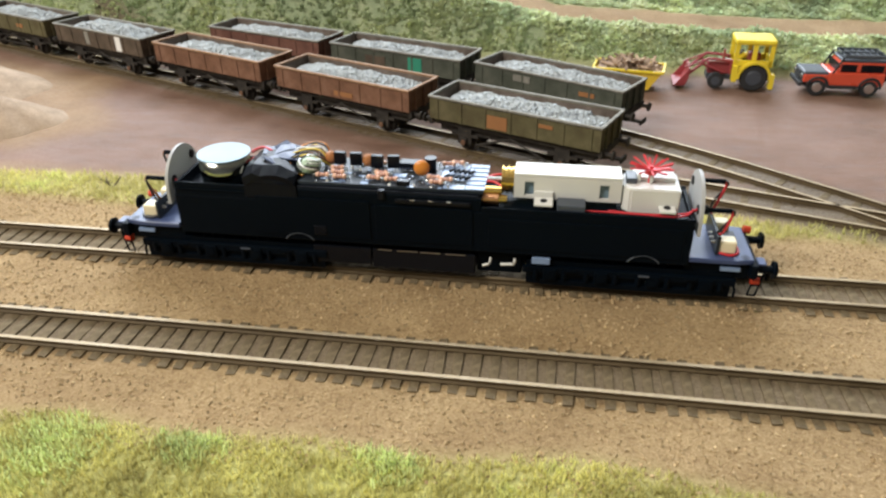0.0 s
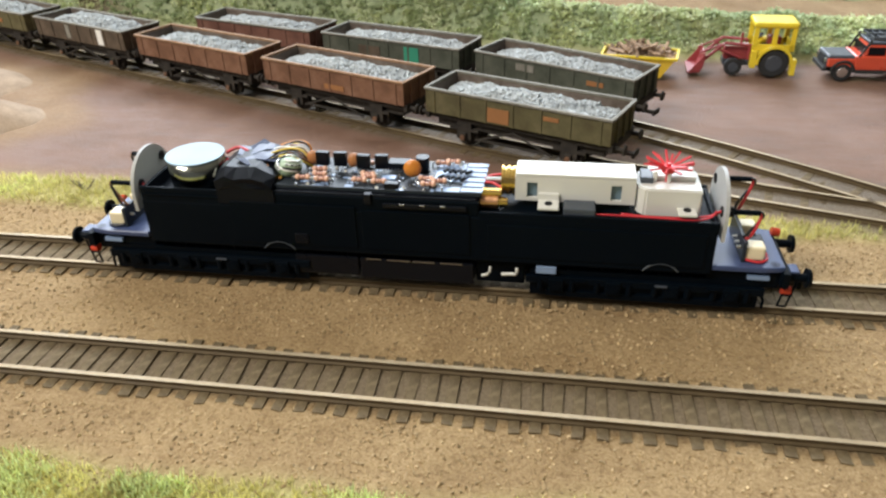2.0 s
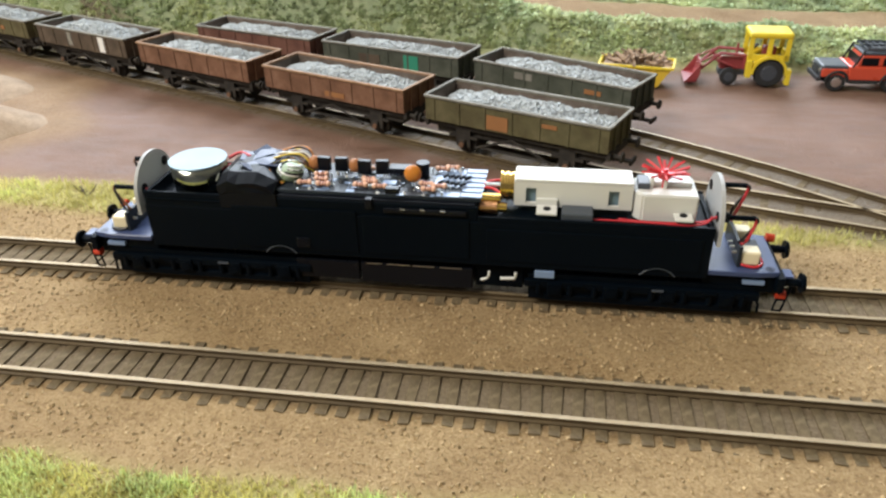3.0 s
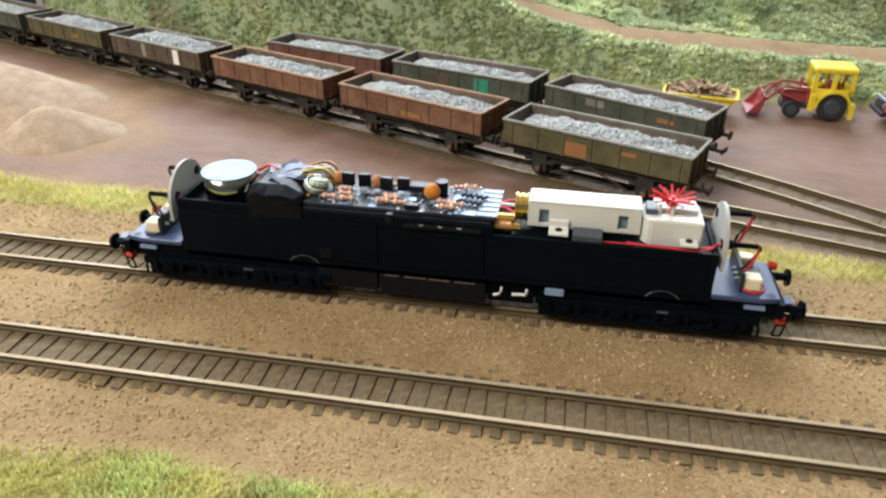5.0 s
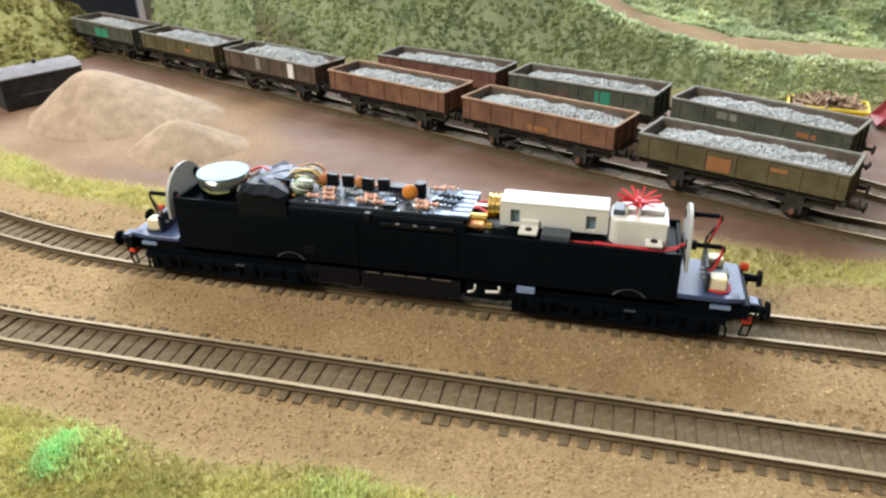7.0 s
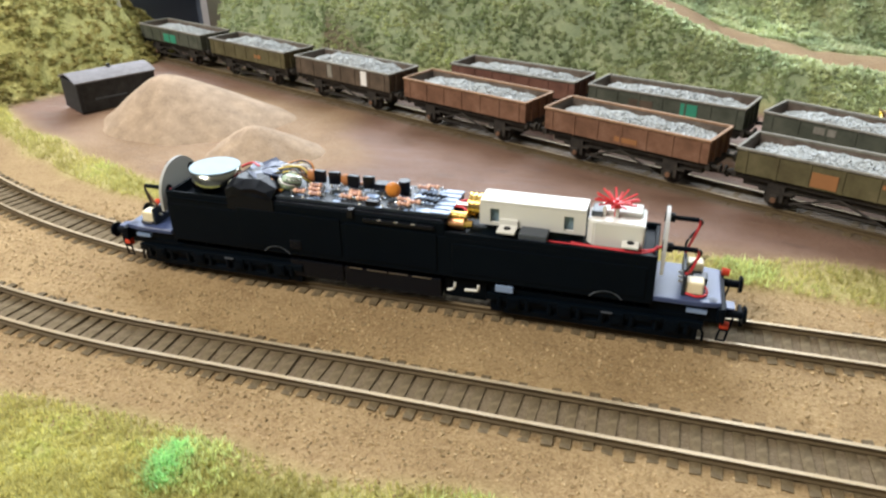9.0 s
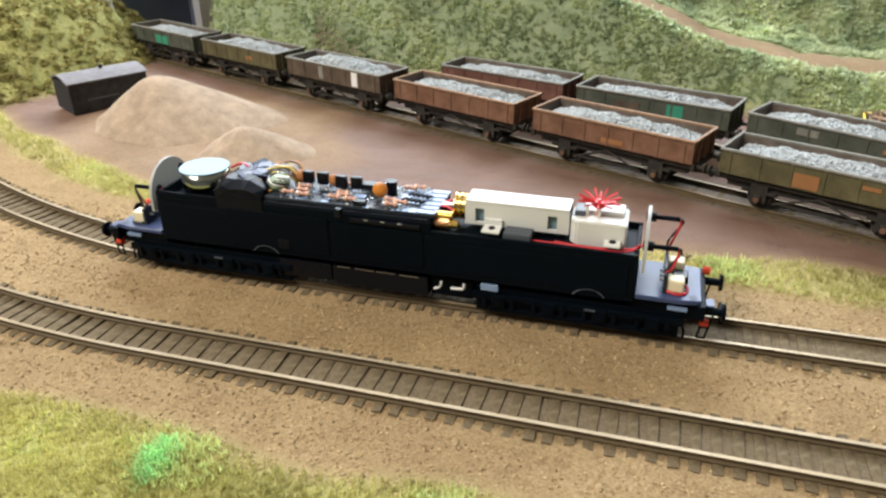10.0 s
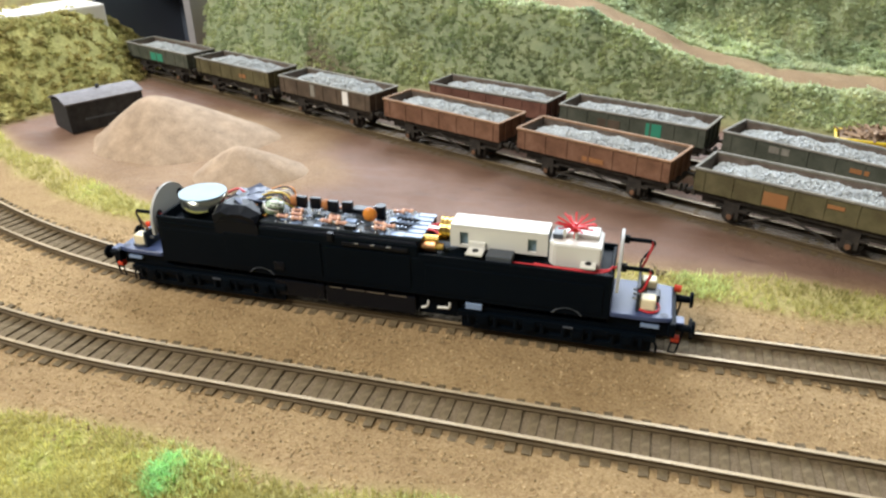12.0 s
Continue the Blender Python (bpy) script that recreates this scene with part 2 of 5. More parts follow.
CARGREY = plain("dark_grey_trim", (0.055, 0.065, 0.08), 0.45, 0.0, 0.25, 250, 0.1)
TYRE = plain("black_rubber", (0.02, 0.021, 0.022), 0.75, 0.0, 0.3, 300)
WALLGREY = plain("blue_grey_tunnel_board", (0.075, 0.095, 0.13), 0.75, 0.0, 0.2, 60)
STONEGREY = plain("grey_portal_stone", (0.30, 0.29, 0.30), 0.8, 0.0, 0.25, 120)
WALLPAINT = plain("off_white_wall_paint", (0.74, 0.71, 0.66), 0.8, 0.0, 0.06, 20, 0.05)
WALLDARK = plain("grey_wall_paint", (0.24, 0.23, 0.22), 0.8, 0.0, 0.08, 20, 0.05)
WOODFLOOR = plain("brown_floor", (0.22, 0.15, 0.10), 0.6, 0.0, 0.25, 15, 0.05)
WASTE = mottled("broken_timber_waste", ((0.3, (0.20, 0.13, 0.08)), (0.55, (0.38, 0.27, 0.19)), (0.8, (0.55, 0.43, 0.33))), 300, 0.9, 0.2, 0.45)


# ---- mesh helpers ----
def thing(name, label, category, group="", m=None, kind=""):
    ob = new(name)
    ob.empty_display_size = 0.01
    tagged(ob, label, category, group, kind)
    if m is not None:
        ob.matrix_world = m
    return ob


def part(name, bm, material, parent=None, label="", smooth=False):
    me = bpy.data.meshes.new(name)
    if smooth:
        for f in bm.faces:
            f.smooth = True
    bm.to_mesh(me)
    bm.free()
    for mm in (material if isinstance(material, (list, tuple)) else (material,)):
        me.materials.append(mm)
    ob = new(name, me)
    if parent is not None:
        ob.parent = parent
    if label:
        ob["label"] = label
    return ob


def box(bm, x0, x1, y0, y1, z0, z1, bevel=0.0, m=None, mat=0):
    r = bmesh.ops.create_cube(bm, size=1.0)
    vs = r["verts"]
    for v in vs:
        v.co = Vector(((x0 + x1) / 2 + v.co.x * (x1 - x0), (y0 + y1) / 2 + v.co.y * (y1 - y0), (z0 + z1) / 2 + v.co.z * (z1 - z0)))
    if m is not None:
        bmesh.ops.transform(bm, matrix=m, verts=vs)
    for f in {f for v in vs for f in v.link_faces}:
        f.material_index = mat
    if bevel:
        bmesh.ops.bevel(bm, geom=list({e for v in vs for e in v.link_edges}), offset=bevel, segments=2, profile=0.5, affect="EDGES", clamp_overlap=True)
    return bm


def rod(bm, a, b, r, r2=None, seg=10, caps=True):
    a, b = Vector(a), Vector(b)
    d = b - a
    m = Matrix.Translation((a + b) / 2) @ d.to_track_quat("Z", "Y").to_matrix().to_4x4()
    bmesh.ops.create_cone(bm, cap_ends=caps, segments=seg, radius1=r, radius2=r if r2 is None else r2, depth=d.length, matrix=m)
    return bm


def bm_box(*a, **k):
    return box(bmesh.new(), *a, **k)


def bm_rod(*a, **k):
    return rod(bmesh.new(), *a, **k)


def tube(name, pts, r, material, parent=None, label=""):
    """A wire along soft points, as a mesh with a round section."""
    pts = [Vector(p) for p in pts]
    fine = []
    n = len(pts)
    for i in range(n - 1):
        p0, p1, p2, p3 = pts[max(i - 1, 0)], pts[i], pts[i + 1], pts[min(i + 2, n - 1)]
        for k in range(5):
            t = k / 5
            fine.append(0.5 * ((2 * p1) + (p2 - p0) * t + (2 * p0 - 5 * p1 + 4 * p2 - p3) * t * t + (3 * p1 - p0 - 3 * p2 + p3) * t ** 3))
    fine.append(pts[-1])
    bm, rings = bmesh.new(), []
    for i, p in enumerate(fine):
        d = (fine[min(i + 1, len(fine) - 1)] - fine[max(i - 1, 0)]).normalized()
        side = d.cross(Vector((0, 0, 1)) if abs(d.z) < 0.9 else Vector((1, 0, 0))).normalized()
        up = side.cross(d)
        rings.append([bm.verts.new(p + r * (math.cos(a) * side + math.sin(a) * up)) for a in (k * math.tau / 6 for k in range(6))])
    for a, b in zip(rings, rings[1:]):
        for k in range(6):
            bm.faces.new((a[k], a[(k + 1) % 6], b[(k + 1) % 6], b[k]))
    bm.faces.new(rings[0][::-1])
    bm.faces.new(rings[-1])
    return part(name, bm, material, parent, label, True)


def mesh_np(name, verts, faces, material, kind="", label="", category="", smooth=False):
    me = bpy.data.meshes.new(name)
    me.from_pydata(verts.tolist(), [], faces.tolist())
    me.materials.append(material)
    if smooth:
        me.polygons.foreach_set("use_smooth", [True] * len(me.polygons))
    me.update()
    return tagged(new(name, me), label, category, "", kind)


# ---- plan ----
def near_line(x):
    return 0.00875 + (max(0.0, -0.185 - x) ** 2) / (2 * 0.60)


def rear_line(x):
    return 0.0725 + (max(0.0, -0.163 - x) ** 2) / (2 * 0.52)


def front_siding(x):
    return 0.2290 - 0.4267 * x + 0.13 * max(0.0, x - 0.125)


SIDING_TURN = Vector((0.9198, -0.3924, 0))


def back_siding(x):
    y = 0.2995 - 0.336 * x
    return y - (max(0.0, x + 0.01) ** 2) * 0.92


def bank_foot(x):
    return np.interp(x, (-1.6, -0.62, -0.455, -0.440, -0.4, -0.3, -0.2, -0.1, 0.0, 0.1, 0.3, 0.45, 1.4), (0.93, 0.65, 0.60, 0.446, 0.427, 0.388, 0.379, 0.378, 0.368, 0.358, 0.356, 0.377, 0.53))


def smooth01(v):
    v = np.clip(v, 0, 1)
    return v * v * (3 - 2 * v)


def fbm(x, y, f, seed=0):
    """Cheap smooth unevenness made of crossed waves."""
    r = np.random.RandomState(seed)
    out = np.zeros_like(x)
    for k in range(14):
        a, ph, g = r.uniform(0, math.tau), r.uniform(0, math.tau), f * r.uniform(0.5, 2.4)
        out = out + np.sin((x * math.cos(a) + y * math.sin(a)) * g + ph) * (f / g) * 0.35
    return out / 2.2


def cover(x, y):
    """Height of the layout's ground, and its shares of mud and turf."""
    foot = np.vectorize(bank_foot)(x)
    up = y - foot
    z = np.full_like(x, -0.0032)
    z = z + 0.0006 * fbm(x, y, 60, 1)
    rear = np.vectorize(rear_line)(x)
    yard = smooth01((y - rear - 0.055) / 0.03)
    z = z + yard * (0.0012 + 0.0010 * fbm(x, y, 45, 2) + 0.0004 * fbm(x, y, 140, 12))
    first = np.interp(x, (-0.5, -0.2, -0.05, 0.0, 0.03, 0.1, 0.2, 0.4), (0.10, 0.09, 0.075, 0.058, 0.045, 0.031, 0.025, 0.02))
    a0 = 0.045 + 0.12 * first
    bank = first * smooth01(up / a0) + 0.10 * smooth01((up - a0 - 0.055) / 0.16) + 0.16 * smooth01((up - a0 - 0.15) / 0.55)
    bank = bank + smooth01(up / 0.05) * (0.005 * fbm(x, y, 40, 3) + 0.0055 * fbm(x, y, 150, 4) + 0.0022 * fbm(x, y, 330, 24)) * (1 - 0.8 * smooth01((up - a0 + 0.012) / 0.01) * smooth01((a0 + 0.062 - up) / 0.01))
    z = z + np.where(up > 0, bank, 0)
    d = np.hypot((x + 0.566) / 0.088, (y - 0.368) / 0.160)
    mound = 0.066 * smooth01((1.12 - d) / 0.78) * (1 + 0.09 * fbm(x, y, 45, 5))
    z = np.maximum(z, z + mound)
    front = smooth01((-0.026 + 0.006 * fbm(x, y, 50, 6) - y) / 0.02)
    z = z + front * (0.002 + 0.0015 * fbm(x, y, 90, 7))
    verge = smooth01((y - rear - 0.037 - 0.006 * fbm(x, y, 60, 8)) / 0.012) * smooth01((rear + 0.072 + 0.008 * fbm(x, y, 45, 9) - y) / 0.014)
    bare = smooth01((x - 0.20) / 0.07)
    verge = verge * (1 - 0.75 * bare) * (0.75 + 0.25 * fbm(x, y, 40, 15))
    z = z + 0.0016 * verge
    path = smooth01((up - a0 + 0.006) / 0.008) * smooth01((a0 + 0.052 - up + 0.008 * fbm(x, y, 30, 21)) / 0.010)
    green = np.clip(np.maximum.reduce([front, verge, smooth01(up / 0.02) * (1 - path), smooth01((1.1 - d) / 0.15)]), 0, 1)
    heapd = np.minimum(np.hypot((x + 0.316) / 0.085, (y - 0.252) / 0.075), np.hypot((x + 0.248) / 0.06, (y - 0.208) / 0.045))
    mud = yard * (1 - green) * (1 - 0.75 * path) * (1 - 0.5 * smooth01((1.35 + 0.2 * fbm(x, y, 70, 17) - heapd) / 0.5))
    return z, mud, green, smooth01(up / 0.02) * (1 - path) * (d > 1.05)


def ground_z(x, y):
    z, _, _, _ = cover(np.array([x], float), np.array([y], float))
    return float(z[0])


# ---- ground ----
def build_ground():
    xs = np.concatenate([np.arange(-1.6, -0.75, 0.02), np.arange(-0.75, 0.55, 0.004), np.arange(0.55, 1.4, 0.02)])
    ys = np.concatenate([np.arange(-0.45, -0.1, 0.012), np.arange(-0.1, 0.7, 0.004), np.arange(0.7, 1.5, 0.02)])
    X, Y = np.meshgrid(xs, ys)
    x, y = X.ravel(), Y.ravel()
    z, mud, green, scrub = cover(x, y)
    bed_dark = np.zeros_like(x)
    for line in (near_line, rear_line):
        off = np.abs(y - np.vectorize(line)(x))
        bed_dark = np.maximum(bed_dark, 0.82 * smooth01((0.0105 - off) / 0.003))
        z = np.where(off < 0.0105, -0.0032 + 0.0003 * fbm(x, y, 300, 11), np.where(off < 0.02, -0.0031 + 0.0010 * fbm(x, y, 190, 13), z))
    # The sidings' dark strip reaches wider, past both rails.
    for line, x0 in ((front_siding, -0.7), (back_siding, -0.30)):
        off = np.abs(y - np.vectorize(line)(x)) * 0.92
        bed_dark = np.maximum(bed_dark, 0.9 * smooth01((0.021 - off) / 0.009) * (x > x0))
        z = np.where((off < 0.016) & (x > x0) & (y < np.vectorize(bank_foot)(x)), -0.0026 + 0.0003 * fbm(x, y, 200, 11), z)
    ny, nx = X.shape
    i = np.arange(ny - 1)[:, None] * nx + np.arange(nx - 1)[None]
    faces = np.stack([i, i + 1, i + 1 + nx, i + nx], -1).reshape(-1, 4)
    ob = mesh_np("ground", np.stack([x, y, z], 1), faces, GROUND, "structure", "sandy ballast, reddish mud and flocked turf of a model layout", "ground", True)
    col = ob.data.color_attributes.new("cover", "FLOAT_COLOR", "POINT")
    col.data.foreach_set("color", np.stack([mud, green, bed_dark, scrub], 1).ravel().astype(np.float32))
    return ob


build_ground()


# Unseen room assumed around the layout; side walls greyed to dim their reflection.
def room():
    def wall(name, a, label, cat, mat):
        tagged(part(name, bm_box(*a), mat), label, cat, "", "structure")
    wall("floor", (-3, 3, -2.4, 1.8, -1.1, -1.0), "brown floor of the layout room", "floor", WOODFLOOR)
    wall("ceiling", (-3, 3, -2.4, 1.8, 1.75, 1.8), "white ceiling of the layout room", "ceiling", WALLPAINT)
    wall("wall_west", (-3.1, -3.0, -2.4, 1.8, -1.0, 1.75), "grey painted room wall", "wall", WALLDARK)
    wall("wall_east", (3.0, 3.1, -2.4, 1.8, -1.0, 1.75), "grey painted room wall", "wall", WALLDARK)
    wall("wall_south", (-3, 3, -2.5, -2.4, -1.0, 1.75), "grey painted room wall", "wall", WALLDARK)
    n = bmesh.new()
    for a in ((-3, -1.7, 1.7, 1.8, -1.0, 1.75), (0.8, 3, 1.7, 1.8, -1.0, 1.75), (-1.7, 0.8, 1.7, 1.8, -1.0, 0.6), (-1.7, 0.8, 1.7, 1.8, 1.7, 1.75)):
        box(n, *a)
    tagged(part("wall_north", n, WALLPAINT), "off-white painted room wall with a wide window opening", "wall", "", "structure")
    base = bm_box(-1.6, 1.4, -0.45, 1.5, -0.06, -0.03)
    for lx in (-1.5, -0.1, 1.3):
        for ly in (-0.38, 1.42):
            box(base, lx - 0.03, lx + 0.03, ly - 0.03, ly + 0.03, -1.0, -0.0601)
    tagged(part("baseboard", base, WOODFLOOR), "timber baseboard on legs under the model layout", "baseboard", "", "structure")


room()


# ---- tracks ----
def line_points(line, x0, x1, step):
    """Points and headings along a line, evenly spaced by length."""
    out, x = [], x0
    while x < x1:
        h = math.atan2(line(x + 1e-4) - line(x - 1e-4), 2e-4)
        out.append((x, line(x), h))
        x += step * math.cos(h)
    return out


def rail_mesh(line, x0, x1, offset, z=0.0):
    pts = line_points(line, x0, x1, 0.008)
    profile = ((-0.0012, -0.0025), (-0.0012, -0.0020), (-0.0004, -0.0017), (-0.0004, -0.0008), (-0.0008, -0.0006), (-0.0008, 0.0),
               (0.0008, 0.0), (0.0008, -0.0006), (0.0004, -0.0008), (0.0004, -0.0017), (0.0012, -0.0020), (0.0012, -0.0025))
    bm, rings = bmesh.new(), []
    for x, y, h in pts:
        nx, ny = -math.sin(h), math.cos(h)
        rings.append([bm.verts.new((x + nx * (offset + u), y + ny * (offset + u), z + w)) for u, w in profile])
    for a, b in zip(rings, rings[1:]):
        for k in range(len(profile) - 1):
            f = bm.faces.new((a[k], b[k], b[k + 1], a[k + 1]))
            f.material_index = 1 if k == 5 else 0
    return bm


SLEEPER_MESHES = []
for _k in range(5):
    _bm = bm_box(-0.00165, 0.00165, -0.0143, 0.0143, -0.0045, -0.0024 - 0.0001 * (_k % 3), 0.0)
    for _v in _bm.verts:
        _v.co += Vector((random.uniform(-2e-4, 2e-4), random.uniform(-3e-4, 3e-4), random.uniform(-2e-4, 1e-4)))
    _me = bpy.data.meshes.new("sleeper")
    _bm.to_mesh(_me)
    _bm.free()
    _me.materials.append(SLEEPER)
    SLEEPER_MESHES.append(_me)


def railway(name, label, line, x0, x1, pitch, z=0.0):
    root = thing(name, label, "railway track", "", None, "structure")
    for off in (-0.00875, 0.00875):
        part("rail", rail_mesh(line, x0, x1, off, z), (RAIL, RAILTOP), root)
    for k, (x, y, h) in enumerate(line_points(line, x0, x1, pitch)):
        s = new("sleeper", SLEEPER_MESHES[k % 5])
        s.parent = root
        s.matrix_basis = pose(x, y, z - random.uniform(0, 0.0002), 0, 0, math.degrees(h) + random.uniform(-2.5, 2.5)) @ Matrix.Translation((0, random.uniform(-7e-4, 7e-4), 0))


# ---- loose wagons ----
def lumps(rng, n, place, size):
    """Many small angular stones as one mesh: place gives each one's spot."""
    corners = np.array([(-1, -1, -1), (1, -1, -1), (1, 1, -1), (-1, 1, -1), (-1, -1, 1), (1, -1, 1), (1, 1, 1), (-1, 1, 1)], float) * 0.5
    quads = np.array([(0, 3, 2, 1), (4, 5, 6, 7), (0, 1, 5, 4), (1, 2, 6, 5), (2, 3, 7, 6), (3, 0, 4, 7)])
    V, F = [], []
    for k in range(n):
        q = Euler((rng.uniform(0, 6), rng.uniform(0, 6), rng.uniform(0, 6))).to_matrix()
        c = corners * rng.uniform(0.6, 1.3, (8, 1)) * size * rng.uniform(0.6, 1.4)
        V.append(c @ np.array(q) + place(rng))
        F.append(quads + 8 * k)
    return np.concatenate(V), np.concatenate(F)


WAGON_L, WAGON_W = 0.1015, 0.0310


def wheelset(parent, x, r, gauge_half, mats, name="wheelset", seg=20):
    bm = bmesh.new()
    for s in (-1, 1):
        y = s * gauge_half
        rod(bm, (0, y - 0.0011, 0), (0, y + 0.0011, 0), r, r, seg)
        rod(bm, (0, y - s * 0.0016, 0), (0, y - s * 0.0009, 0), r * 1.09, r * 1.09, seg)
        for k in range(8):
            a = k * math.tau / 8
            rod(bm, (0.25 * r * math.cos(a), y + s * 0.0012, 0.25 * r * math.sin(a)), (0.85 * r * math.cos(a), y + s * 0.0012, 0.85 * r * math.sin(a)), 0.0005, 0.0005, 4)
    rod(bm, (0, -gauge_half, 0), (0, gauge_half, 0), 0.001, 0.001, 8)
    ob = part(name, bm, mats, parent)
    ob.matrix_basis = pose(x, 0, r)
    return ob


def wagon_body(paint, patches):
    L, W, z0, z1, t = WAGON_L / 2, WAGON_W / 2, 0.0172, 0.0293, 0.0009
    root = new("mineral_wagon")
    root.empty_display_size = 0.01
    for y in (-W, W - t):
        part("side", bm_box(-L, L, y, y + t, z0, z1), paint, root)
    for x in (-L, L - t):
        part("end", bm_box(x, x + t, -W + t, W - t, z0, z1), paint, root)
    part("floor_plate", bm_box(-L + t, L - t, -W + t, W - t, z0, z0 + 0.001), INNER, root)
    lin = bmesh.new()
    for y in (-W + t, W - t - 0.0002):
        box(lin, -L + t, L - t, y, y + 0.0002, z0 + 0.001, z1 - 0.0002)
    for x in (-L + t, L - t - 0.0002):
        box(lin, x, x + 0.0002, -W + t, W - t, z0 + 0.001, z1 - 0.0002)
    part("lining", lin, INNER, root, "dusty brown inner faces")
    rim = bmesh.new()
    for y in (-1, 1):
        box(rim, -L - 0.0006, L + 0.0006, y * W - 0.0009, y * W + 0.0009, z1, z1 + 0.0013, 0.0003)
    for x in (-1, 1):
        box(rim, x * L - 0.0009, x * L + 0.0009, -W + 0.0009, W - 0.0009, z1, z1 + 0.0013, 0.0003)
    part("top_rim", rim, RIMTAN if paint is RUST["brown"] else RIM, root, "worn pale top rim")
    for s in (-1, 1):
        for k in range(-3, 4):
            x = k * 0.0152
            y = s * (W + 0.0002)
            part("stanchion", bm_box(x - 0.0006, x + 0.0006, y - 0.0003, y + 0.0003, z0, z1, 0.0), paint, root)
        for y in (-0.009, 0.0, 0.009):
            x = s * (L + 0.0005)
            part("end_stanchion", bm_box(x - 0.0006, x + 0.0006, y - 0.0008, y + 0.0008, z0, z1, 0.0), paint, root)
        y = s * (W - 0.0035)
        part("solebar", bm_box(-L, L, y - 0.0008, y + 0.0008, 0.0138, 0.0172), UNDER, root)
        y = s * 0.0122
        for x in (-0.0295, 0.0295):
            g = bm_box(x - 0.0042, x + 0.0042, y - 0.0006, y + 0.0006, 0.0045, 0.0140)
            box(g, x - 0.0018, x + 0.0018, y + s * 0.0010 - 0.0012, y + s * 0.0010 + 0.0012, 0.0042, 0.0085, 0.0004)
            box(g, x - 0.0085, x + 0.0085, y - 0.0007, y + 0.0007, 0.0092, 0.0106)
            part("axle_guard", g, UNDER, root)
            part("axle_box_cover", bm_rod((x, y + s * 0.0020, 0.006), (x, y + s * 0.0029, 0.006), 0.0016, 0.0014), AXLECAP, root, "rusty axle box cover")
        br = bm_box(-0.0180, 0.0180, s * 0.0145 - 0.0005, s * 0.0145 + 0.0005, 0.0062, 0.0072)
        rod(br, (-0.0295 + 0.008, s * 0.0145, 0.0058), (0.0, s * 0.0145, 0.0138), 0.0006, 0.0006, 6)
        rod(br, (0.0295 - 0.008, s * 0.0145, 0.0058), (0.0, s * 0.0145, 0.0138), 0.0006, 0.0006, 6)
        part("brake_gear", br, UNDER, root)
    # Added dark block that closes the view beneath the wagon and darkens it.
    part("dark_underfill", bm_box(-L + 0.004, L - 0.004, -0.0100, 0.0100, 0.0095, 0.0171), UNDER, root)
    for s in (-1, 1):
        part("headstock", bm_box(s * L - 0.001, s * L + 0.001, -W + 0.001, W - 0.001, 0.0135, 0.0174), UNDER, root)
    for s in (-1, 1):
        for y in (-0.0112, 0.0112):
            b = bm_rod((s * (L + 0.001), y, 0.0152), (s * (L + 0.0052), y, 0.0152), 0.0013, 0.0010, 10)
            rod(b, (s * (L + 0.0052), y, 0.0152), (s * (L + 0.0062), y, 0.0152), 0.0027, 0.0025, 14)
            part("buffer", b, UNDER, root)
        xa, xb = sorted((s * (L - 0.004), s * (L + 0.0078)))
        c = bm_box(xa, xb, -0.0014, 0.0014, 0.0085, 0.0100, 0.0003)
        xa, xb = sorted((s * (L - 0.004), s * (L - 0.001)))
        box(c, xa, xb, -0.0022, 0.0022, 0.0085, 0.0142)
        box(c, s * (L + 0.0075) - 0.0006, s * (L + 0.0075) + 0.0006, -0.0040, 0.0040, 0.0085, 0.0112, 0.0003)
        part("coupling", c, UNDER, root)
    for x in (-0.0295, 0.0295):
        wheelset(root, x, 0.0062, 0.0083, UNDER)
    for x0, x1, za, zb, mat in patches:
        za, zb = z1 - (0.0315 - za) * 0.72, z1 - (0.0315 - zb) * 0.72
        part("panel_patch", bm_box(x0, x1, -W - 0.0004, -W + 0.0002, za, zb), mat, root)
    return root


def wagon(label, paint, at, heading, patches, seed, heap=1.0):
    w = wagon_body(paint, patches)
    w.name = "mineral_wagon"
    tagged(w, label, "wagon", "loaded mineral wagons in the sidings")
    m = Matrix.Translation((at[0], at[1], 0.0004)) @ Matrix.Rotation(heading, 4, "Z")
    w.matrix_world = m
    rng = np.random.RandomState(seed)

    def top(x, y):
        e = max(abs(x) / 0.047, abs(y) / 0.0136)
        return 0.0243 + heap * 0.0056 * (1 - e ** 2) + 0.0008 * math.sin(x * 330 + seed) * math.cos(y * 300 + seed)

    n, k = 26, 10
    gx, gy = np.meshgrid(np.linspace(-0.0480, 0.0480, n), np.linspace(-0.0143, 0.0143, k))
    V = np.stack([gx.ravel(), gy.ravel(), np.array([top(a, b) - 0.0006 for a, b in zip(gx.ravel(), gy.ravel())])], 1)
    i = np.arange(k - 1)[:, None] * n + np.arange(n - 1)[None]
    F = np.stack([i, i + 1, i + 1 + n, i + n], -1).reshape(-1, 4)

    def place(r):
        x, y = r.uniform(-0.0470, 0.0470), r.uniform(-0.0136, 0.0136)
        return np.array([x, y, top(x, y)])

    V2, F2 = lumps(rng, 2200, place, 0.00105)
    load = mesh_np("stone_load", np.concatenate([V, V2]), np.concatenate([F, F2 + len(V)]), STONE, "stuff", "pale grey crushed stone heaped in a mineral wagon", "stone load")
    load.matrix_world = m
    return w


def front_at(dist):
    """A place on the front siding, so many metres along it from the first wagon's middle."""
    p = Vector((0.0838, 0.1932, 0)) - SIDING_TURN * dist
    return (p.x, p.y)


PITCH = 0.1158
H_FRONT = math.atan2(SIDING_TURN.y, SIDING_TURN.x)
